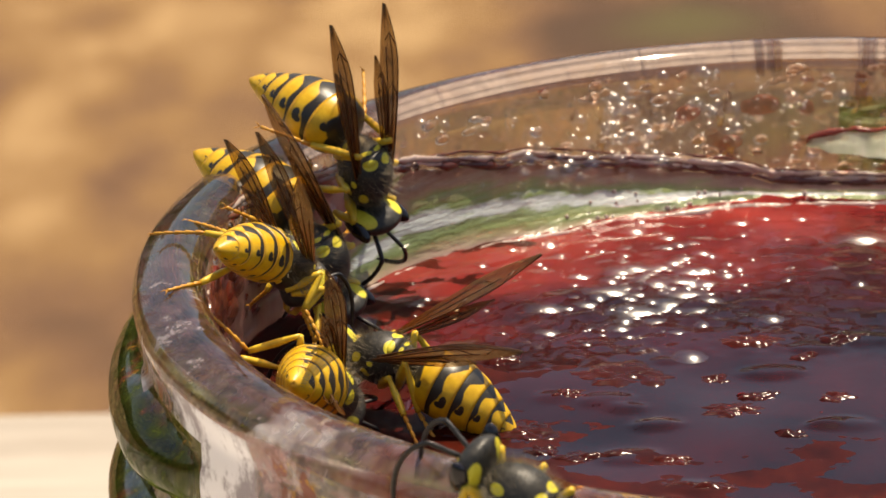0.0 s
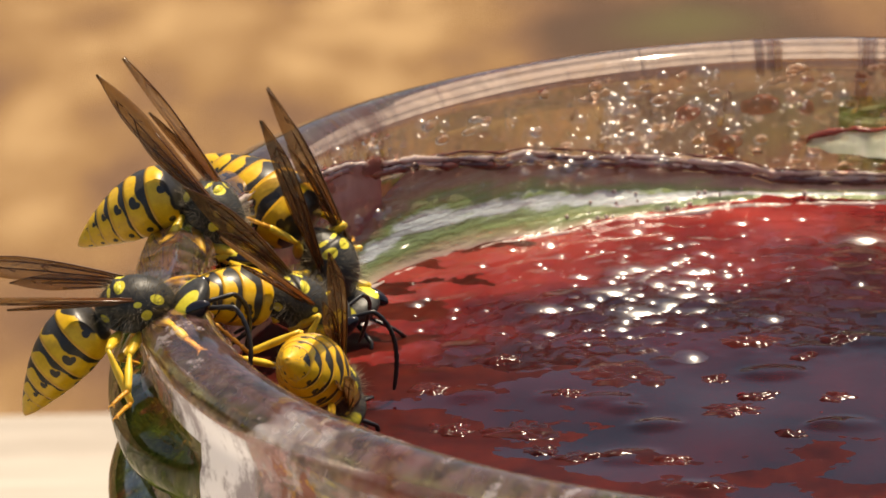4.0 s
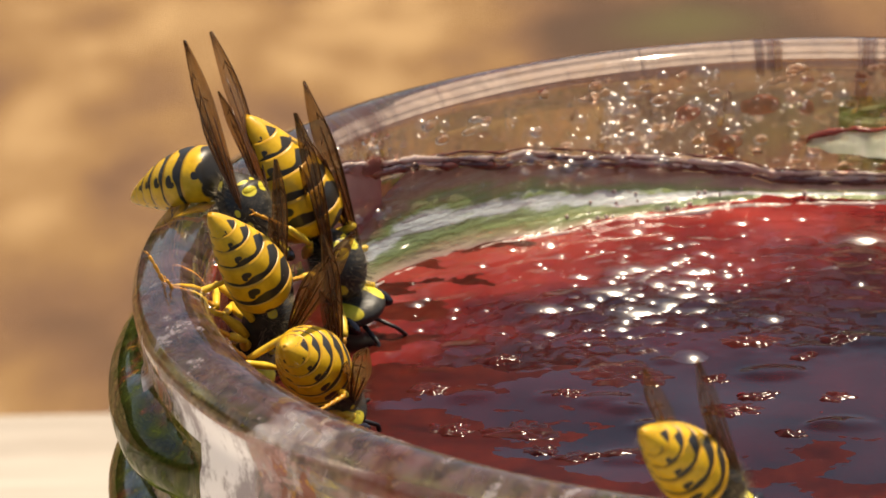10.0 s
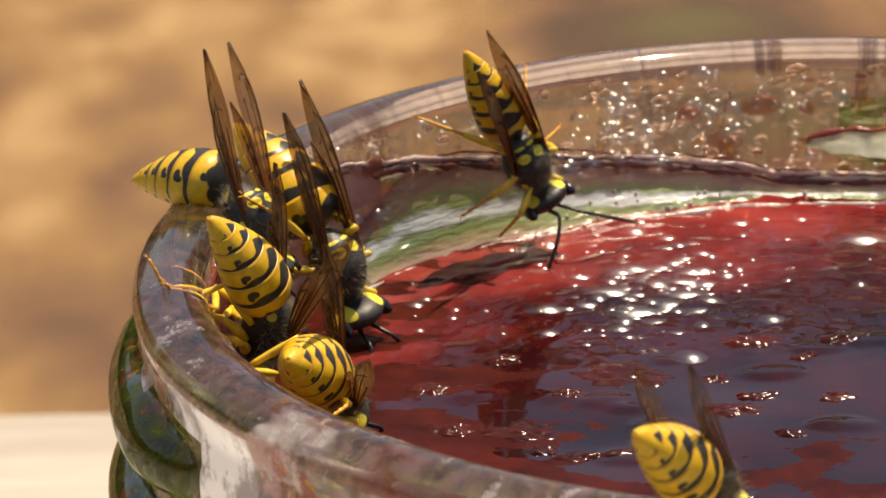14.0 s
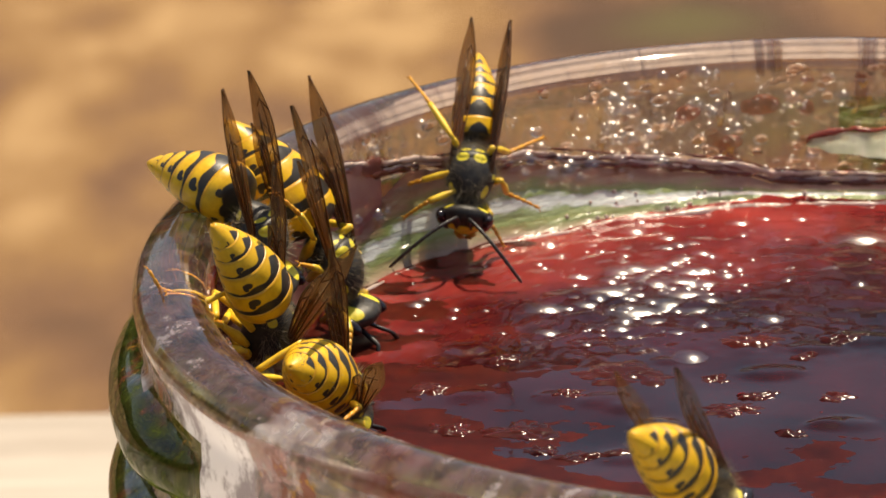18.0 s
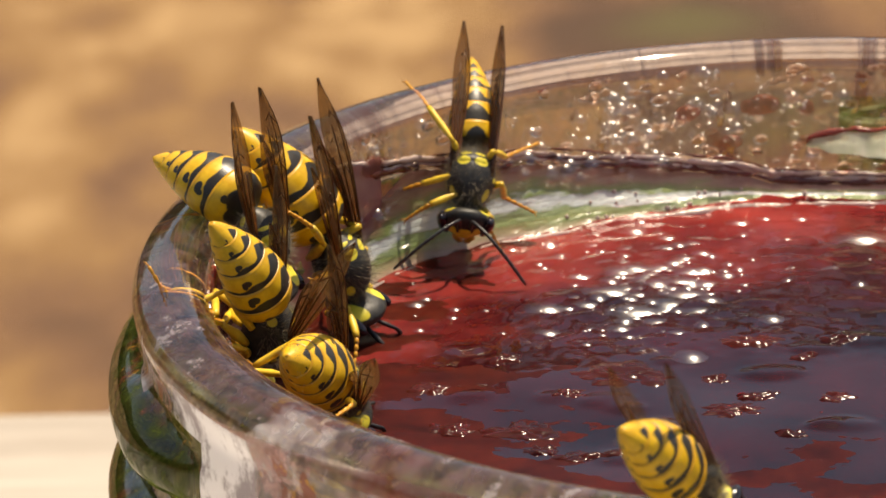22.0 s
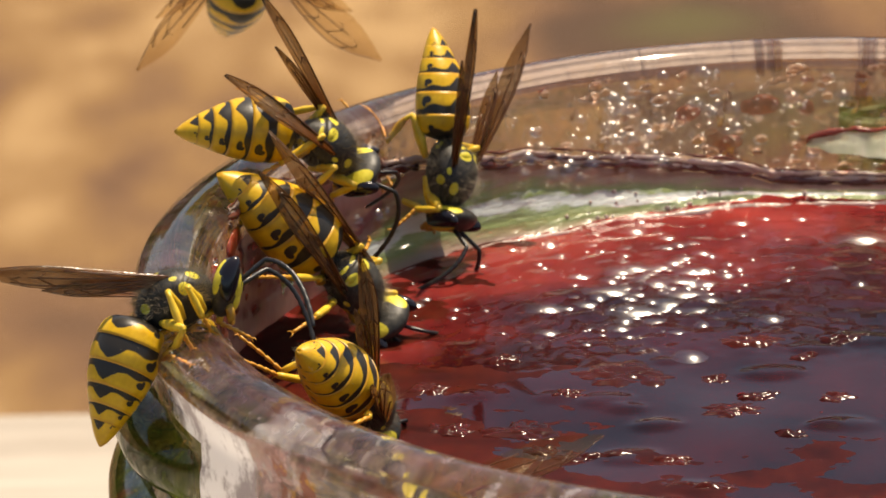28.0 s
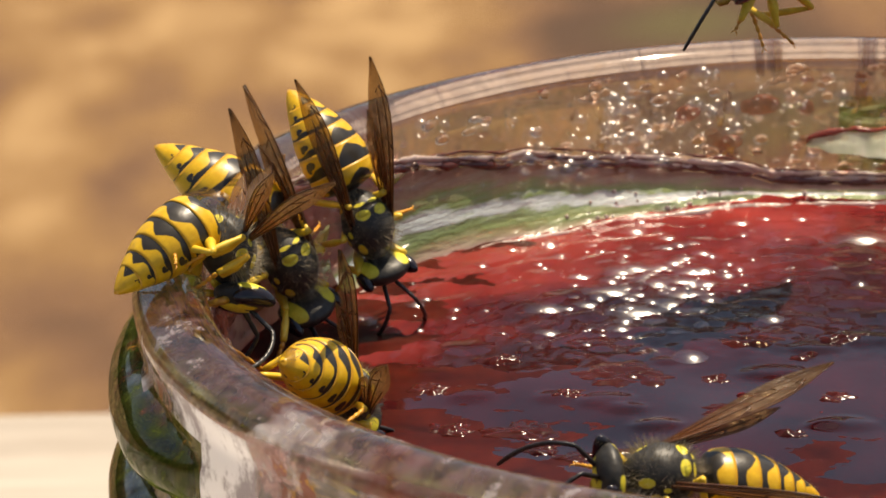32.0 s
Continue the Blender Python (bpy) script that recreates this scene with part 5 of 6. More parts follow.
    flex(W_TOP_LEAVER, [
        (0, 61, 2, 1, 14, 5, 11, -17), (0.3, 8, -0, 14, 22, 14, 22), (32, 8, -0, 14, 22, 14, 22)])
    walk(W_WADER, [
        (0, pose(-0.02825, 0.00056, 0.12328, -14.0, -1.7, 154.3)), (0.8, pose(-0.02825, 0.00056, 0.12328, -14.0, -1.7, 154.3)),
        (0.9, pose(-0.02825, 0.00100, 0.12448, -12.4, 1.3, 173.5)), (1, pose(-0.02796, 0.00123, 0.12510, -7.1, 4.0, 169.8)),
        (1.1, pose(-0.02676, 0.00643, 0.13061, -29.8, -15.7, 174.4)), (1.15, pose(-0.02758, 0.01247, 0.13410, 98.8, -102.6, 0.7)),
        (1.2, pose(-0.02840, 0.01852, 0.13759, 118.0, -35.2, -58.7)), (1.3, pose(-0.02713, 0.02666, 0.14539, 68.1, -58.4, 13.6)),
        (1.75, pose(0.15644, 0.09333, 0.07435, -12.7, -46.3, 143.7)), (2.2, pose(0.34000, 0.16000, 0.00330, 0.0, 0.0, -160.0)),
        (32, pose(0.34000, 0.16000, 0.00330, 0.0, 0.0, -160.0))])
    flex(W_WADER, [
        (0, 20, -2, 3, 16, 24, 28, 9), (0.8, 20, -2, 3, 16, 24, 28, 9), (1.1, 10, -0, 30, 26, 30, 26), (32, 10, -0, 30, 26, 30, 26)])
    walk(W_FRONT_CLIMBER, [
        (0, pose(-0.02085, -0.03650, 0.13010, -22.0, -34.8, 158.6)), (0.9, pose(-0.02095, -0.03640, 0.13020, -24.0, -35.0, 158.6)),
        (1.3, pose(-0.02146, -0.03579, 0.13150, -31.0, -35.9, 157.9)),
        (1.6, pose(-0.02181, -0.04094, 0.13489, -18.7, -18.1, 102.6)), (2, pose(-0.02141, -0.04259, 0.13623, -8.4, -5.8, 93.9)),
        (2.5, pose(-0.02058, -0.04259, 0.13621, -3.6, -6.1, 91.7)), (2.6, pose(-0.01810, -0.03063, 0.13401, -48.2, -59.3, 142.4)),
        (2.7, pose(-0.01720, 0.00324, 0.13945, -20.2, -79.4, 111.2)), (2.8, pose(-0.01628, 0.02781, 0.14857, 6.2, -80.0, 83.5)),
        (3.2, pose(0.18186, 0.03891, 0.07593, -6.6, -39.9, 108.8)), (3.6, pose(0.38000, 0.05000, 0.00330, 0.0, -0.0, 120.0)),
        (32, pose(0.38000, 0.05000, 0.00330, 0.0, -0.0, 120.0))])
    flex(W_FRONT_CLIMBER, [
        (0, 18, 0, 10, 6, 10, 6), (0.9, 18, 0, 10, 6, 10, 6), (1.3, 18, -0, 10, 6, 10, 6), (32, 18, -0, 10, 6, 10, 6)])
    walk(W_LEFT_UPPER, [
        (0, pose(-0.28000, 0.02000, 0.00330, 0.0, -0.0, 30.0)), (1.4, pose(-0.28000, 0.02000, 0.00330, 0.0, -0.0, 30.0)),
        (1.7, pose(-0.05780, 0.00736, 0.13614, 20.1, 1.1, -0.4)), (1.8, pose(-0.04865, 0.00719, 0.13565, 20.1, 1.1, -0.4)),
        (1.95, pose(-0.06191, 0.00658, 0.13398, 20.1, 1.1, -0.4)), (2.15, pose(-0.05940, 0.00310, 0.12437, 20.1, 1.1, -0.4)),
        (2.2, pose(-0.05333, 0.00248, 0.12266, 20.1, 1.1, -0.4)), (2.3, pose(-0.04956, 0.00315, 0.12450, 20.1, -3.6, 1.3)),
        (2.4, pose(-0.04882, 0.00418, 0.12736, 19.9, -8.3, 3.0)), (2.5, pose(-0.04785, 0.00583, 0.13206, 19.3, -1.7, 3.5)),
        (2.6, pose(-0.04408, 0.00408, 0.13036, 18.3, 9.5, 2.1)), (2.7, pose(-0.04337, 0.00422, 0.13092, 17.1, 16.0, 2.2)),
        (2.8, pose(-0.04048, 0.00418, 0.13096, 13.2, 31.4, -2.9)), (3, pose(-0.03840, 0.00499, 0.13063, -9.7, 46.1, -8.7)),
        (3.2, pose(-0.03874, 0.00501, 0.13062, -11.9, 47.9, -13.0)), (3.5, pose(-0.03830, 0.00504, 0.13061, -13.3, 48.3, -16.8)),
        (5.5, pose(-0.03886, 0.01102, 0.13184, 12.8, 35.0, -23.6)), (6, pose(-0.03892, 0.01113, 0.13199, 14.3, 31.9, -25.8)),
        (7.2, pose(-0.03863, 0.01099, 0.13151, 13.1, 34.1, -21.1)), (8, pose(-0.03822, 0.01082, 0.13097, 2.5, 43.6, -25.6)),
        (8.5, pose(-0.03806, 0.01081, 0.13103, 6.4, 50.8, -29.7)), (9, pose(-0.03706, 0.00953, 0.13051, -2.4, 61.1, -35.2)),
        (14, pose(-0.03635, 0.00916, 0.12928, 0.2, 61.9, -36.3)), (16.5, pose(-0.03665, 0.00950, 0.13011, 15.2, 64.8, -25.2)),
        (17.5, pose(-0.03601, 0.00811, 0.12916, 36.4, 72.1, -4.8)), (19, pose(-0.03556, 0.00688, 0.12863, 76.3, 76.0, 33.1)),
        (22, pose(-0.03556, 0.00687, 0.12863, 77.4, 75.9, 34.1)), (22.1, pose(-0.03592, 0.00705, 0.12927, 27.2, 60.6, -7.9)),
        (22.2, pose(-0.03764, 0.00943, 0.13305, 37.1, 29.1, -11.6)), (22.25, pose(-0.04334, 0.01145, 0.13568, -9.1, 50.3, -99.1)),
        (22.3, pose(-0.04903, 0.01347, 0.13831, -39.1, 17.7, -173.4)), (22.4, pose(-0.06005, 0.01436, 0.14080, -39.1, 17.7, -173.4)),
        (23.2, pose(-0.28000, 0.02000, 0.00330, 0.0, 0.0, -160.0)), (32, pose(-0.28000, 0.02000, 0.00330, 0.0, 0.0, -160.0))])
    flex(W_LEFT_UPPER, [
        (0, 50, -0, 8, 4, 8, 4), (2.4, 50, -0, 8, 4, 8, 4), (3, 72, 0, 6, 1, 3, -5), (6, 58, -0, 19, 2, 3, 16, -25),
        (8, 69, -1, 14, 12, 2, 16, -2), (9, 75, -0, 8, 2, 2, 8, -2), (14, 60, 3, 15, -3, 1, 14, -18), (19, 63, -1, -3, 9, 0, 8, -23),
        (22, 63, -1, -3, 9, 0, 8, -23), (22.2, 12, -0, 8, 4, 8, 4), (32, 12, -0, 8, 4, 8, 4)])
    walk(W_LEFT_LOWER, [
        (0, pose(-0.32000, -0.04000, 0.00330, 0.0, -0.0, 10.0)), (2.4, pose(-0.32000, -0.04000, 0.00330, 0.0, -0.0, 10.0)),
        (2.7, pose(-0.05577, -0.00603, 0.14321, 20.1, 1.1, -0.4)), (2.8, pose(-0.04443, -0.00791, 0.14390, 20.1, -3.6, 1.3)),
        (2.9, pose(-0.04366, -0.02767, 0.14218, 14.9, -8.3, 3.0)), (3, pose(-0.04303, -0.03164, 0.14297, 7.9, -8.3, 3.0)),
        (3.1, pose(-0.05496, -0.02610, 0.14652, 20.1, 1.1, -0.4)), (3.3, pose(-0.05627, -0.02025, 0.13332, 20.1, 1.1, -0.4)),
        (3.4, pose(-0.04704, -0.01439, 0.13187, 7.6, -27.0, 10.6)), (3.5, pose(-0.04660, -0.01252, 0.13115, 8.4, -22.4, 8.6)),
        (4.2, pose(-0.04037, -0.00641, 0.13035, 2.2, 1.0, 1.5)), (5.5, pose(-0.03833, -0.00075, 0.13117, -3.3, 43.0, -8.3)),
        (6, pose(-0.03836, -0.00075, 0.13113, -1.5, 43.6, -5.8)), (7.2, pose(-0.03829, -0.00079, 0.13103, 5.4, 42.1, -6.2)),
        (8, pose(-0.03781, -0.00087, 0.13080, 8.4, 52.7, -8.5)), (8.4, pose(-0.03775, -0.00087, 0.13070, 8.4, 52.7, -8.5)),
        (9.0, pose(-0.03600, -0.00110, 0.12930, 44.4, 71.3, 43.1)),
        (9.6, pose(-0.03500, -0.00150, 0.12650, -73.5, 117.3, -59.6)), (14, pose(-0.03504, -0.00152, 0.12623, -73.5, 117.3, -59.6)), (19, pose(-0.03504, -0.00162, 0.12595, -78.1, 119.9, -61.7)),
        (22, pose(-0.03504, -0.00160, 0.12600, -75.6, 118.7, -60.9)), (22.2, pose(-0.03506, -0.00158, 0.12605, -77.0, 118.3, -61.1)),
        (22.4, pose(-0.03579, -0.00016, 0.12703, 92.3, 65.2, 104.6)), (22.6, pose(-0.03580, -0.00026, 0.12673, 93.5, 62.8, 107.3)),
        (23, pose(-0.03536, -0.00143, 0.12641, -83.0, 116.5, -62.0)), (23.9, pose(-0.03396, -0.00165, 0.12593, 57.5, 81.8, 43.2)),
        (24, pose(-0.03660, 0.00201, 0.13015, 34.7, 47.7, -0.2)), (24.05, pose(-0.03928, -0.00048, 0.13208, 45.9, -8.5, 28.8)),
        (24.1, pose(-0.04196, -0.00298, 0.13402, 14.4, -59.8, 74.9)), (24.2, pose(-0.04863, 0.00109, 0.14525, 94.8, -117.1, 5.2)),
        (24.3, pose(-0.06024, 0.00636, 0.14807, 94.8, -117.1, 5.2)), (24.65, pose(-0.19012, -0.01682, 0.07569, -37.8, -28.5, 179.4)),
        (25, pose(-0.32000, -0.04000, 0.00330, 0.0, 0.0, -160.0)), (32, pose(-0.32000, -0.04000, 0.00330, 0.0, 0.0, -160.0))])
    flex(W_LEFT_LOWER, [
        (0, 30, -0, 8, 8, 8, 8), (3.5, 36, -0, 8, 8, 8, 8), (6, 80, -0, 8, 8, 8, 15, 64), (8.4, 79, 0, 8, 8, 8, 8, 59),
        (9, 56, -3, 8, 0, 8, 8, 42), (9.6, 30, -7, 10, -11, 8, 8, 19), (14, 30, -7, 10, -11, 8, 8, 19), (19, 28, -9, 14, -10, 8, 8, 22), (22, 29, -8, 12, -10, 8, 8, 20),
        (23, 25, -9, 10, -9, 8, 8, 29), (24.1, 8, -0, 8, 8, 8, 8), (32, 8, -0, 8, 8, 8, 8)])
    limbs = sorted((ob for ob in W_LEFT_LOWER.children if ob.name.startswith("leg")), key=lambda ob: ob.name)
    for i, swung in (
            (3, pose(0.00000, -0.00078, -0.00135, 16.8, 2.8, -104.1)),
            (5, pose(-0.00120, -0.00072, -0.00125, 22.9, -8.0, -100.5)),
            (1, pose(0.00125, -0.00062, -0.00120, 1.0, -17.4, -66.9))):
        rest = limbs[i].matrix_basis.copy()
        walk(limbs[i], [(0, swung), (8.8, swung), (9.6, rest), (23.9, rest), (24.1, swung), (32, swung)])
    walk(W_NEAR_DIVER, [
        (0, pose(0.26000, -0.02000, 0.00330, 0.0, -0.0, 160.0)), (4.4, pose(0.26000, -0.02000, 0.00330, 0.0, -0.0, 160.0)),
        (4.6, pose(0.13547, -0.01569, 0.06588, -65.0, -6.8, 169.5)), (4.8, pose(0.01093, -0.01137, 0.12845, 49.9, -178.9, -0.4)),
        (5, pose(0.00253, -0.01989, 0.12841, 34.3, 133.4, 21.4)), (5.2, pose(-0.00587, -0.02841, 0.12838, -10.8, 81.7, 2.2)),
        (5.5, pose(-0.01071, -0.03849, 0.12988, -6.1, 60.6, 66.0)), (6, pose(-0.01030, -0.03792, 0.13136, 3.8, 40.0, 69.2)),
        (9, pose(-0.01114, -0.03806, 0.13102, -6.7, 44.0, 66.5)), (13, pose(-0.01143, -0.03808, 0.13097, -8.0, 43.8, 66.0)),
        (14, pose(-0.01155, -0.03807, 0.13098, -8.3, 43.7, 65.8)), (19, pose(-0.01196, -0.03805, 0.13101, -14.1, 42.8, 64.6)),
        (22, pose(-0.01238, -0.03799, 0.13118, -12.6, 42.9, 65.1)), (22.2, pose(-0.01215, -0.03870, 0.12930, -21.3, 60.9, 56.5)),
        (22.25, pose(-0.01242, -0.02716, 0.12593, -15.0, 2.7, 9.7)), (22.27, pose(-0.01316, -0.02476, 0.12668, 11.6, -29.0, 38.1)),
        (22.3, pose(-0.01390, -0.02241, 0.12735, 28.1, -67.3, 59.9)), (22.4, pose(0.00063, -0.00619, 0.12807, 65.1, -36.2, 15.3)),
        (22.5, pose(0.01419, -0.00036, 0.12948, 69.1, -17.7, 6.6)), (22.85, pose(0.13709, -0.01018, 0.06639, 25.6, -34.8, 89.4)),
        (23.2, pose(0.26000, -0.02000, 0.00330, 0.0, -0.0, 160.0)), (32, pose(0.26000, -0.02000, 0.00330, 0.0, -0.0, 160.0))])
    flex(W_NEAR_DIVER, [
        (0, -0, -0, 7, 14, 7, 14, 75), (5.2, -0, -0, 7, 14, 7, 14, 75), (6, -4, -4, -4, 6, 4, 9, 75), (9, 1, -2, -2, 6, 2, 9, 75),
        (14, 1, -2, -1, 7, 2, 8, 75), (19, -0, -0, 1, 7, 2, 7, 75), (22, -0, -0, 0, 7, 2, 7, 75), (22.3, -0, -0, 7, 14, 7, 14, 75),
        (32, -0, -0, 7, 14, 7, 14, 75)])
    walk(W_BACK_CLIMBER, [
        (0, pose(0.05000, 0.28000, 0.00330, 0.0, -0.0, 90.0)), (10.3, pose(0.05000, 0.28000, 0.00330, 0.0, -0.0, 90.0)),
        (10.9, pose(-0.02388, 0.06236, 0.10885, 3.2, -70.1, 86.6)), (11.1, pose(-0.02400, 0.05840, 0.11554, 8.6, -69.9, 80.8)),
        (11.2, pose(-0.02412, 0.05614, 0.12105, 28.1, -67.3, 59.9)), (11.3, pose(-0.02366, 0.05792, 0.12304, 68.1, -58.4, 13.6)),
        (11.4, pose(-0.02268, 0.05201, 0.12580, 71.0, -21.7, -17.0)), (11.5, pose(-0.02171, 0.04610, 0.12857, 55.3, 11.7, -44.3)),
        (11.8, pose(-0.02176, 0.04055, 0.13088, 58.9, 19.9, -31.2)), (12, pose(-0.01902, 0.03276, 0.12992, 82.5, 28.6, 24.4)),
        (12.5, pose(-0.01867, 0.02968, 0.12731, 82.0, 51.5, 17.9)), (13, pose(-0.01870, 0.02841, 0.12671, 63.8, 60.7, 1.7)),
        (14, pose(-0.01905, 0.02827, 0.12619, 70.7, 65.0, 9.4)), (14.5, pose(-0.01906, 0.02797, 0.12535, 43.1, 67.3, -21.6)),
        (16.5, pose(-0.02148, 0.02672, 0.12473, -7.3, 64.8, -94.4)), (17, pose(-0.02234, 0.02694, 0.12533, -4.5, 52.8, -98.5)),
        (18.5, pose(-0.02267, 0.02712, 0.12563, -11.5, 51.8, -105.6)), (19, pose(-0.02265, 0.02705, 0.12537, -11.0, 50.2, -102.4)),
        (22, pose(-0.02270, 0.02705, 0.12538, -12.0, 50.5, -101.6)), (22.2, pose(-0.02301, 0.02685, 0.12517, 127.7, 97.7, 36.2)),
        (22.3, pose(-0.01627, 0.02652, 0.12735, 99.2, 51.2, 28.3)), (22.35, pose(-0.00756, 0.01674, 0.12386, 62.2, 26.9, -32.8)),
        (22.4, pose(0.00115, 0.00697, 0.12037, 60.9, -10.0, -69.7)), (22.5, pose(0.01570, 0.00820, 0.12376, 70.1, 1.1, -0.4)),
        (23.3, pose(0.22000, 0.22000, 0.00330, 0.0, -0.0, 0.0)), (32, pose(0.22000, 0.22000, 0.00330, 0.0, -0.0, 0.0))])
    flex(W_BACK_CLIMBER, [
        (0, -4, -0, 3, 10, 3, 10), (12, -4, -0, 3, 10, 3, 10), (13, -16, 4, -2, 16, 11, 36, 1), (14, -18, 6, -4, 12, 6, 27, 7),
        (17, 7, 4, 2, 4, -2, 2, -10), (19, 5, 6, -2, 3, 2, 2, -7), (22, 5, 6, -2, 2, 2, 2, -5), (22.3, -4, -0, 3, 10, 3, 10),
        (32, -4, -0, 3, 10, 3, 10)])
    walk(W_LANDER, [
        (0, pose(0.16000, 0.26000, 0.00330, 0.0, 0.0, 90.0)), (23.2, pose(0.16000, 0.26000, 0.00330, 0.0, 0.0, 90.0)),
        (23.3, pose(0.10050, 0.18220, 0.05061, -26.4, 12.1, 140.0)), (23.4, pose(0.04100, 0.10440, 0.09792, -35.4, 39.9, -171.2)),
        (23.5, pose(-0.01851, 0.02660, 0.14523, -2.2, 60.1, -92.3)), (23.6, pose(-0.01828, 0.02428, 0.13881, -1.4, 40.1, -91.3)),
        (23.7, pose(-0.01003, 0.02410, 0.13831, -34.5, 9.7, -154.5)), (23.8, pose(-0.02787, 0.01586, 0.13023, -14.3, -5.6, -130.7)),
        (23.9, pose(-0.02775, 0.01666, 0.13245, -10.6, -3.2, -125.7)), (24, pose(-0.02676, 0.01497, 0.13072, -8.3, 0.2, -140.9)),
        (24.1, pose(-0.02384, -0.01207, 0.12653, -38.4, -29.7, -153.1)), (24.2, pose(-0.02359, -0.01159, 0.12786, -11.1, -0.6, -143.0)),
        (24.3, pose(-0.02436, -0.02716, 0.12597, -9.3, 9.8, 172.8)), (24.4, pose(-0.02618, -0.02750, 0.12501, -5.2, 7.3, 167.7)),
        (28.1, pose(-0.02618, -0.02750, 0.12501, -5.2, 7.3, 167.7)), (28.2, pose(-0.02551, -0.03237, 0.12920, -10.1, -1.1, 179.6)),
        (28.3, pose(-0.02438, -0.10532, 0.16271, -7.1, -29.1, 168.4)), (28.4, pose(-0.02096, -0.11013, 0.14942, 36.9, -68.3, 114.6)),
        (28.8, pose(0.13952, -0.10506, 0.07636, 37.2, -24.6, 53.0)), (29.2, pose(0.30000, -0.10000, 0.00330, 0.0, 0.0, 0.0)),
        (32, pose(0.30000, -0.10000, 0.00330, 0.0, 0.0, 0.0))])
    walk(W_BACK_VISITOR, [
        (0, pose(0.10000, 0.29000, 0.00330, 0.0, -0.0, 90.0)), (25.6, pose(0.10000, 0.29000, 0.00330, 0.0, -0.0, 90.0)),
        (25.8, pose(0.06013, 0.20867, 0.04889, -30.8, 13.2, 136.7)), (26, pose(0.02027, 0.12734, 0.09447, -45.0, 44.1, 179.9)),
        (26.2, pose(-0.01960, 0.04600, 0.14006, -3.2, 70.1, -93.4)), (26.7, pose(-0.02413, 0.02681, 0.12547, -44.3, 75.5, -88.7)),
        (27.5, pose(-0.02476, 0.02672, 0.12560, -54.2, 64.5, -85.5)), (28, pose(-0.02406, 0.02676, 0.12596, -58.2, 61.0, -84.3)),
        (28.6, pose(-0.02236, 0.02675, 0.12595, -45.7, 62.2, -89.8)), (29, pose(-0.02181, 0.02672, 0.12589, -43.5, 63.1, -96.7)),
        (29.2, pose(-0.02174, 0.02676, 0.12581, -46.6, 65.4, -99.3)), (29.8, pose(-0.02184, 0.02677, 0.12522, -52.3, 72.1, -103.3)),
        (29.9, pose(-0.01853, 0.03008, 0.11957, 33.2, 68.6, -43.4)), (30, pose(-0.01678, 0.02423, 0.12399, 96.0, 41.3, 17.5)),
        (30.05, pose(-0.01699, 0.02563, 0.12785, 102.4, 2.8, 0.8)), (30.1, pose(-0.01719, 0.02703, 0.13172, 121.9, -31.4, -23.5)),
        (30.18, pose(-0.01412, 0.02616, 0.13372, 78.1, -23.8, -22.0)), (30.25, pose(-0.01105, 0.02529, 0.13572, 36.5, -17.2, -26.4)),
        (30.4, pose(-0.01117, 0.02295, 0.13512, 27.1, 4.9, -76.9)), (30.5, pose(-0.00328, 0.01639, 0.13171, -19.3, -9.4, -111.6)),
        (30.6, pose(-0.01049, 0.00845, 0.13034, -28.2, -16.2, -130.3)), (30.7, pose(-0.01129, 0.00307, 0.12723, -15.7, -12.0, -156.4)),
        (30.8, pose(-0.00912, -0.00704, 0.12867, -21.8, -17.7, -144.1)), (30.9, pose(-0.01003, -0.01862, 0.12605, -12.9, -6.0, -151.1)),
        (31, pose(-0.01350, -0.02194, 0.12572, -11.2, -1.4, -159.8)), (31.3, pose(-0.01294, -0.02209, 0.12532, -18.8, -5.2, -163.9)),
        (32, pose(-0.01302, -0.02216, 0.12520, -34.2, -8.4, -164.8))])
    flex(W_BACK_VISITOR, [
        (0, 2, -0, 20, 16, 20, 16), (26.2, 2, -0, 20, 16, 20, 16), (28, -7, 4, 14, 21, 21, 22, 16), (29, -4, 7, 11, 8, 12, 25, 3),
        (29.9, 2, -0, 20, 16, 20, 16), (30.9, 2, -0, 20, 16, 20, 16), (32, 1, -1, 20, 16, 20, 16, 15)])
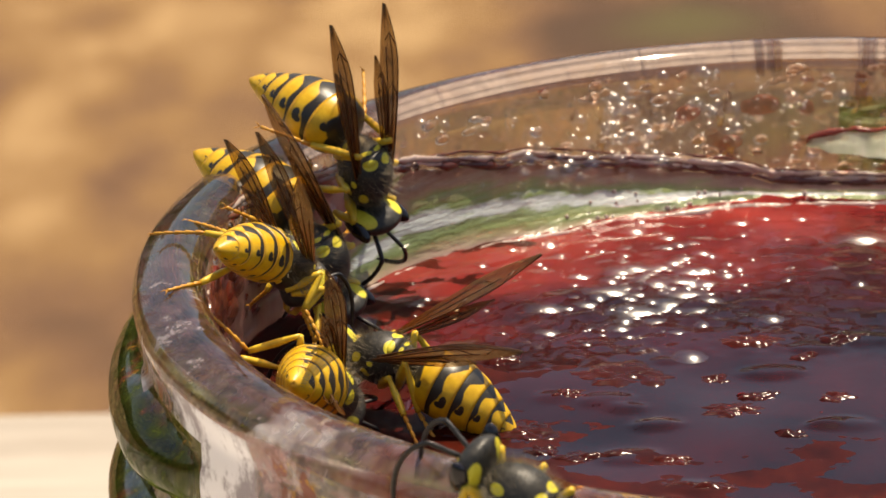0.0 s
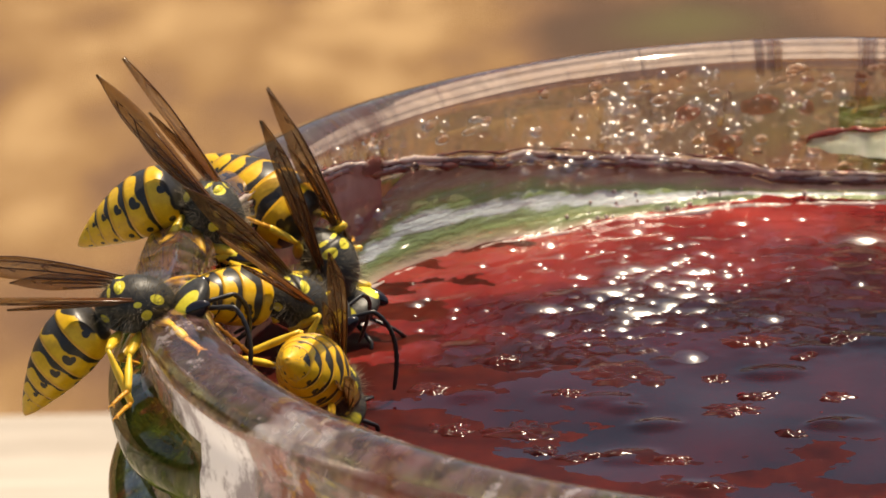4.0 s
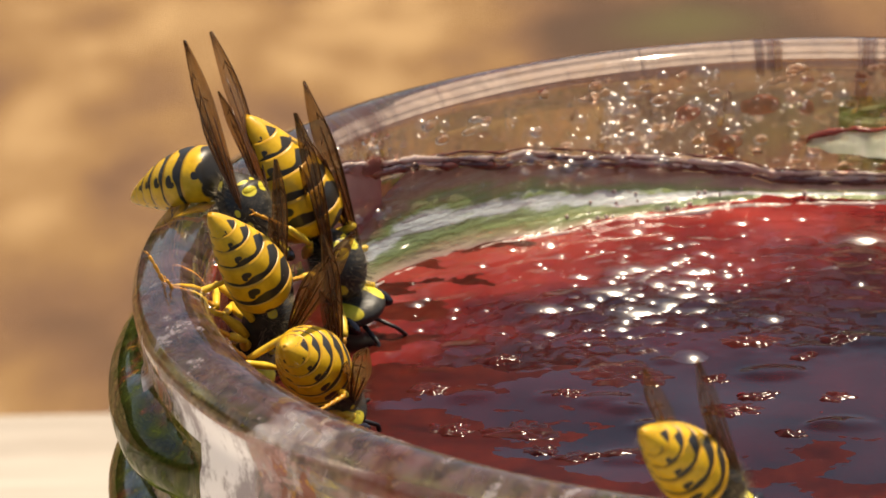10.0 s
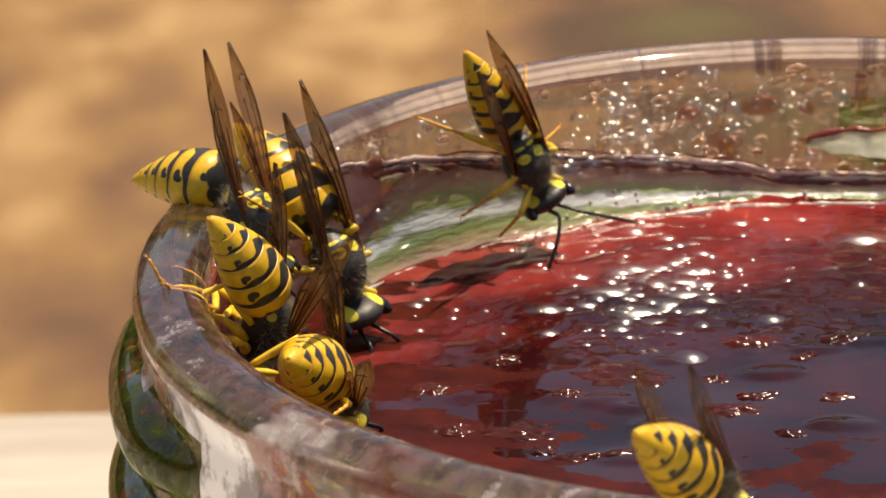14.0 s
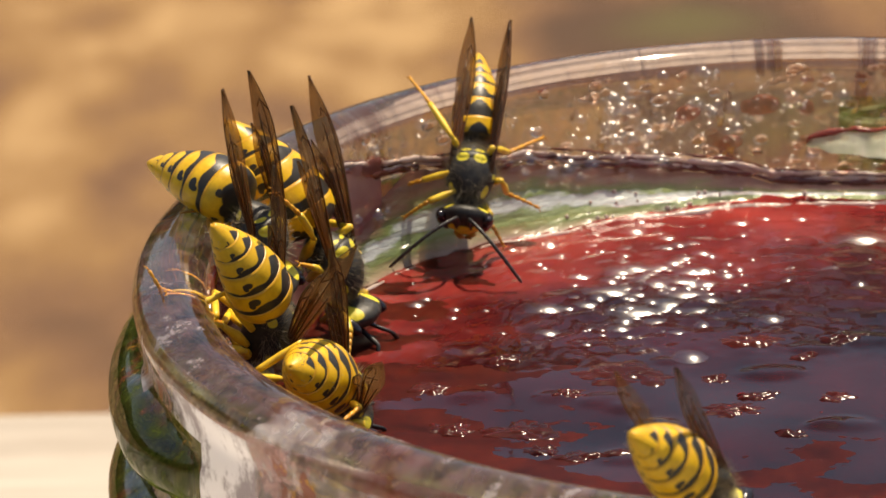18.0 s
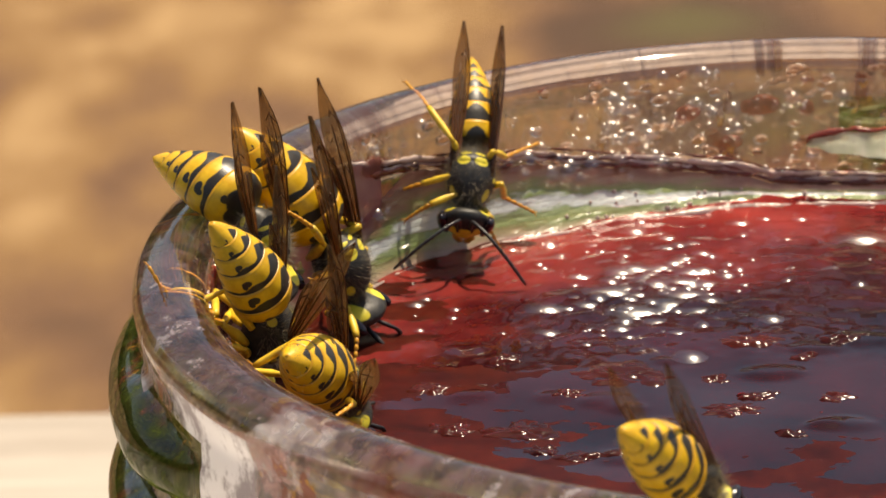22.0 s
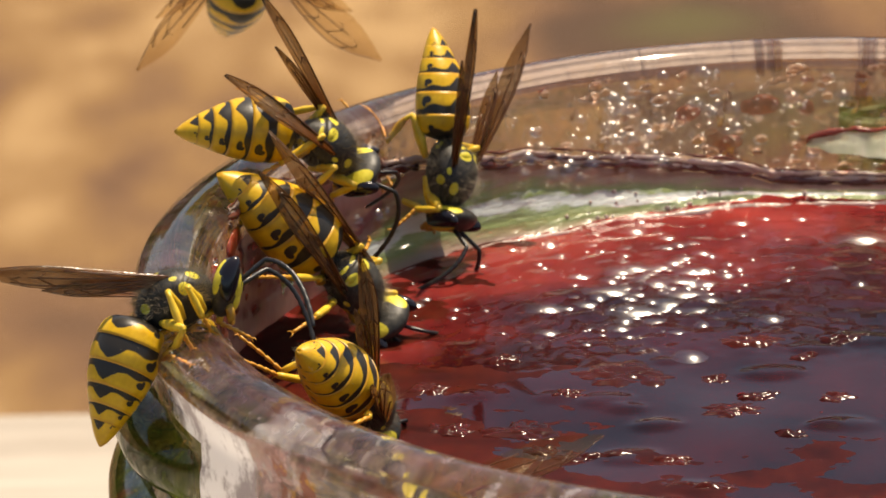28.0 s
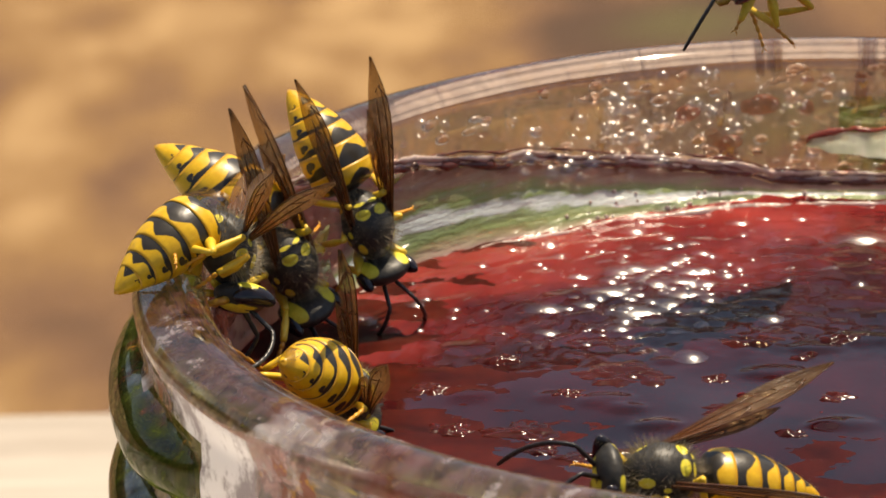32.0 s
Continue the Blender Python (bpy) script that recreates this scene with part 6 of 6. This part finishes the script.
    walk(W_LEFT_HANGER, [
        (0, pose(-0.26000, -0.08000, 0.00330, 0.0, -0.0, 0.0)), (26.6, pose(-0.26000, -0.08000, 0.00330, 0.0, -0.0, 0.0)),
        (27.1, pose(-0.05434, -0.01573, 0.12817, 2.6, -27.0, 10.6)), (27.5, pose(-0.04395, -0.01590, 0.12847, -14.2, -14.5, 8.5)),
        (27.6, pose(-0.04201, -0.01336, 0.12982, -21.3, -12.4, 7.6)), (27.8, pose(-0.04061, -0.01211, 0.13073, -30.2, -12.9, 9.3)),
        (28, pose(-0.03961, -0.01086, 0.13165, -39.1, -13.2, 11.1)), (28.4, pose(-0.03934, -0.00974, 0.13127, -45.8, -8.9, 8.0)),
        (28.6, pose(-0.03876, -0.00959, 0.13145, -49.8, -4.5, 0.7)), (28.9, pose(-0.03869, -0.00842, 0.13133, -54.5, -1.4, -7.4)),
        (29, pose(-0.03878, -0.00828, 0.13145, -56.8, -1.5, -8.3)), (29.2, pose(-0.03918, -0.00810, 0.13184, -48.3, 8.7, 1.5)),
        (29.5, pose(-0.03638, -0.00374, 0.13176, -47.9, 39.7, -12.2)), (30, pose(-0.03551, -0.00298, 0.13029, -13.8, 61.5, 41.4)),
        (31, pose(-0.03551, -0.00298, 0.13029, -13.8, 61.5, 41.4)), (31.3, pose(-0.03778, -0.00258, 0.13134, -6.3, 39.1, 50.6)),
        (31.6, pose(-0.03797, -0.00251, 0.13148, -18.4, 52.0, 32.1)), (32, pose(-0.03723, -0.00244, 0.13159, -75.5, 64.5, -38.8))])
    flex(W_LEFT_HANGER, [
        (0, 68, -0, 10, 20, 10, 20), (27.1, 68, -0, 10, 20, 10, 20), (28, 51, -9, 5, 26, 9, 16, 75), (29, 63, 5, 10, 20, 18, 13, 75),
        (30, 60, 5, 60, 25, 60, -4, 27), (31, 60, 5, 60, 25, 60, -4, 27), (32, 102, -6, 62, 50, 82, 1, 52)])
    walk(W_RIM_NEWCOMER, [
        (0, pose(-0.12000, 0.28000, 0.00330, 0.0, -0.0, 90.0)), (26.6, pose(-0.12000, 0.28000, 0.00330, 0.0, -0.0, 90.0)),
        (26.9, pose(-0.08256, 0.15315, 0.07384, 28.4, 20.9, 33.5)), (27.2, pose(-0.04512, 0.02629, 0.14438, 23.1, 55.4, -31.7)),
        (27.5, pose(-0.03576, 0.01869, 0.13513, 24.7, -11.1, -46.7)), (27.6, pose(-0.03473, 0.01793, 0.13302, 10.5, 0.2, -41.9)),
        (27.8, pose(-0.03338, 0.01752, 0.13191, 6.6, 12.2, -45.5)), (28, pose(-0.03182, 0.01725, 0.13114, 35.4, 40.3, 24.4)),
        (28.3, pose(-0.03077, 0.01681, 0.12988, 54.3, 53.4, 35.3)), (28.6, pose(-0.03004, 0.01637, 0.12866, 63.2, 60.7, 33.4)),
        (29, pose(-0.02968, 0.01635, 0.12854, 55.8, 58.6, 24.6)), (29.5, pose(-0.02968, 0.01650, 0.12897, 64.8, 53.9, 41.2)),
        (30, pose(-0.03001, 0.01641, 0.12873, 64.3, 59.0, 36.1)), (30.1, pose(-0.03013, 0.01634, 0.12855, 61.0, 61.3, 31.3)),
        (30.5, pose(-0.03059, 0.01614, 0.12811, 61.2, 69.3, 27.4)), (30.6, pose(-0.03039, 0.01675, 0.12980, 60.0, 65.9, 6.8)),
        (30.65, pose(-0.03218, 0.01797, 0.13319, 22.7, 25.3, -30.0)), (30.7, pose(-0.03397, 0.01919, 0.13659, 13.1, -20.6, -38.0)),
        (30.8, pose(-0.03118, 0.01787, 0.13295, -2.1, 7.7, -53.1)), (30.9, pose(-0.03082, 0.01718, 0.13106, 28.4, 52.1, -22.7)),
        (31, pose(-0.03050, 0.01663, 0.12957, 30.7, 55.3, -19.4)), (31.3, pose(-0.02893, 0.01576, 0.12731, 53.4, 65.0, 1.6)),
        (31.6, pose(-0.02907, 0.01547, 0.12669, 35.0, 67.9, -24.1)), (32, pose(-0.02933, 0.01537, 0.12659, 32.1, 67.2, -30.1))])
    flex(W_RIM_NEWCOMER, [
        (0, 6, -0, 14, 30, 14, 30), (27.2, 6, -0, 14, 30, 14, 30), (28, 30, 7, 8, 20, 9, 7, -3), (29, 2, 13, 10, 15, 2, 12, -15),
        (30, 3, 9, 13, 14, 0, 7, -12), (31, 21, 11, 3, 22, 17, 16, -10), (32, 6, 4, 5, 21, 6, 14, -14)])
    walk(W_EARLY_FLYER, [
        (0, pose(-0.02352, 0.02688, 0.14600, 17.1, 29.1, -11.6)), (0.1, pose(-0.01924, 0.02325, 0.13595, 10.8, 16.0, -17.2)),
        (0.2, pose(-0.01328, 0.02382, 0.13753, 13.3, 6.9, -13.3)), (0.3, pose(-0.00347, 0.00669, 0.12547, 14.1, -17.7, 6.6)),
        (0.4, pose(0.00155, 0.00078, 0.12089, 15.7, 10.4, -35.4)), (0.5, pose(0.00103, 0.00091, 0.12126, 15.4, 11.5, -34.3)),
        (0.8, pose(0.00151, 0.00078, 0.12089, 15.8, 10.7, -34.2)), (0.9, pose(0.00102, 0.00086, 0.12110, 15.4, 11.5, -34.3)),
        (1, pose(0.01302, 0.00168, 0.12337, 19.9, -8.3, 3.0)), (1.8, pose(0.20000, 0.04000, 0.00330, 0.0, 0.0, 0.0)),
        (32, pose(0.20000, 0.04000, 0.00330, 0.0, 0.0, 0.0))])
    walk(W_LATE_FLYER, [
        (0, pose(0.24000, -0.10000, 0.00330, 0.0, 0.0, 30.0)), (30.4, pose(0.24000, -0.10000, 0.00330, 0.0, 0.0, 30.0)),
        (30.65, pose(0.11566, -0.07744, 0.06453, -2.3, -23.0, 93.9)), (30.9, pose(-0.00867, -0.05488, 0.12576, -27.1, -29.1, 168.4)),
        (31, pose(-0.02696, -0.01519, 0.12964, -16.8, -5.0, -175.5)), (31.1, pose(-0.02573, 0.00311, 0.13319, -16.6, 0.7, -147.5)),
        (31.13, pose(-0.02005, 0.00282, 0.13046, -24.8, 45.0, -117.6)), (31.17, pose(-0.01437, 0.00254, 0.12772, 57.4, 74.7, -8.4)),
        (31.2, pose(-0.00869, 0.00226, 0.12498, 97.5, 34.1, 60.0)), (31.23, pose(-0.00827, 0.00484, 0.12819, 44.3, 80.9, -12.0)),
        (31.27, pose(-0.00785, 0.00742, 0.13140, -46.8, 40.0, -121.2)), (31.3, pose(-0.00743, 0.01000, 0.13462, -38.4, -10.2, -141.4)),
        (31.4, pose(0.01080, 0.01318, 0.13752, -30.1, -1.1, 179.6)), (31.8, pose(0.00524, 0.02705, 0.14648, -30.1, -1.1, 179.6)),
        (32, pose(-0.00384, 0.02000, 0.14168, -33.0, 3.1, -140.9))])
    walk(W_HIGH_FLYER, [
        (0, pose(-0.05000, 0.29000, 0.00330, 0.0, 0.0, 30.0)), (27, pose(-0.05000, 0.29000, 0.00330, 0.0, 0.0, 30.0)),
        (27.2, pose(-0.03675, 0.16317, 0.07301, -19.6, -15.9, 104.6)), (27.4, pose(-0.02350, 0.03633, 0.14273, -40.1, -1.1, 179.6)),
        (27.5, pose(-0.03111, 0.03366, 0.13534, -31.8, -13.8, -174.2)), (27.8, pose(-0.03551, 0.03489, 0.13875, -31.8, -13.8, -174.2)),
        (27.9, pose(-0.03669, 0.04263, 0.13661, 118.0, -122.8, 8.4)), (28, pose(-0.03787, 0.05036, 0.13447, -8.7, -112.3, 113.0)),
        (28.1, pose(-0.03911, 0.03707, 0.14477, 26.2, -80.0, 83.5)), (28.5, pose(-0.04455, 0.16354, 0.07404, 22.0, -37.5, 54.9)),
        (28.9, pose(-0.05000, 0.29000, 0.00330, 0.0, 0.0, 30.0)), (32, pose(-0.05000, 0.29000, 0.00330, 0.0, 0.0, 30.0))])


motions()
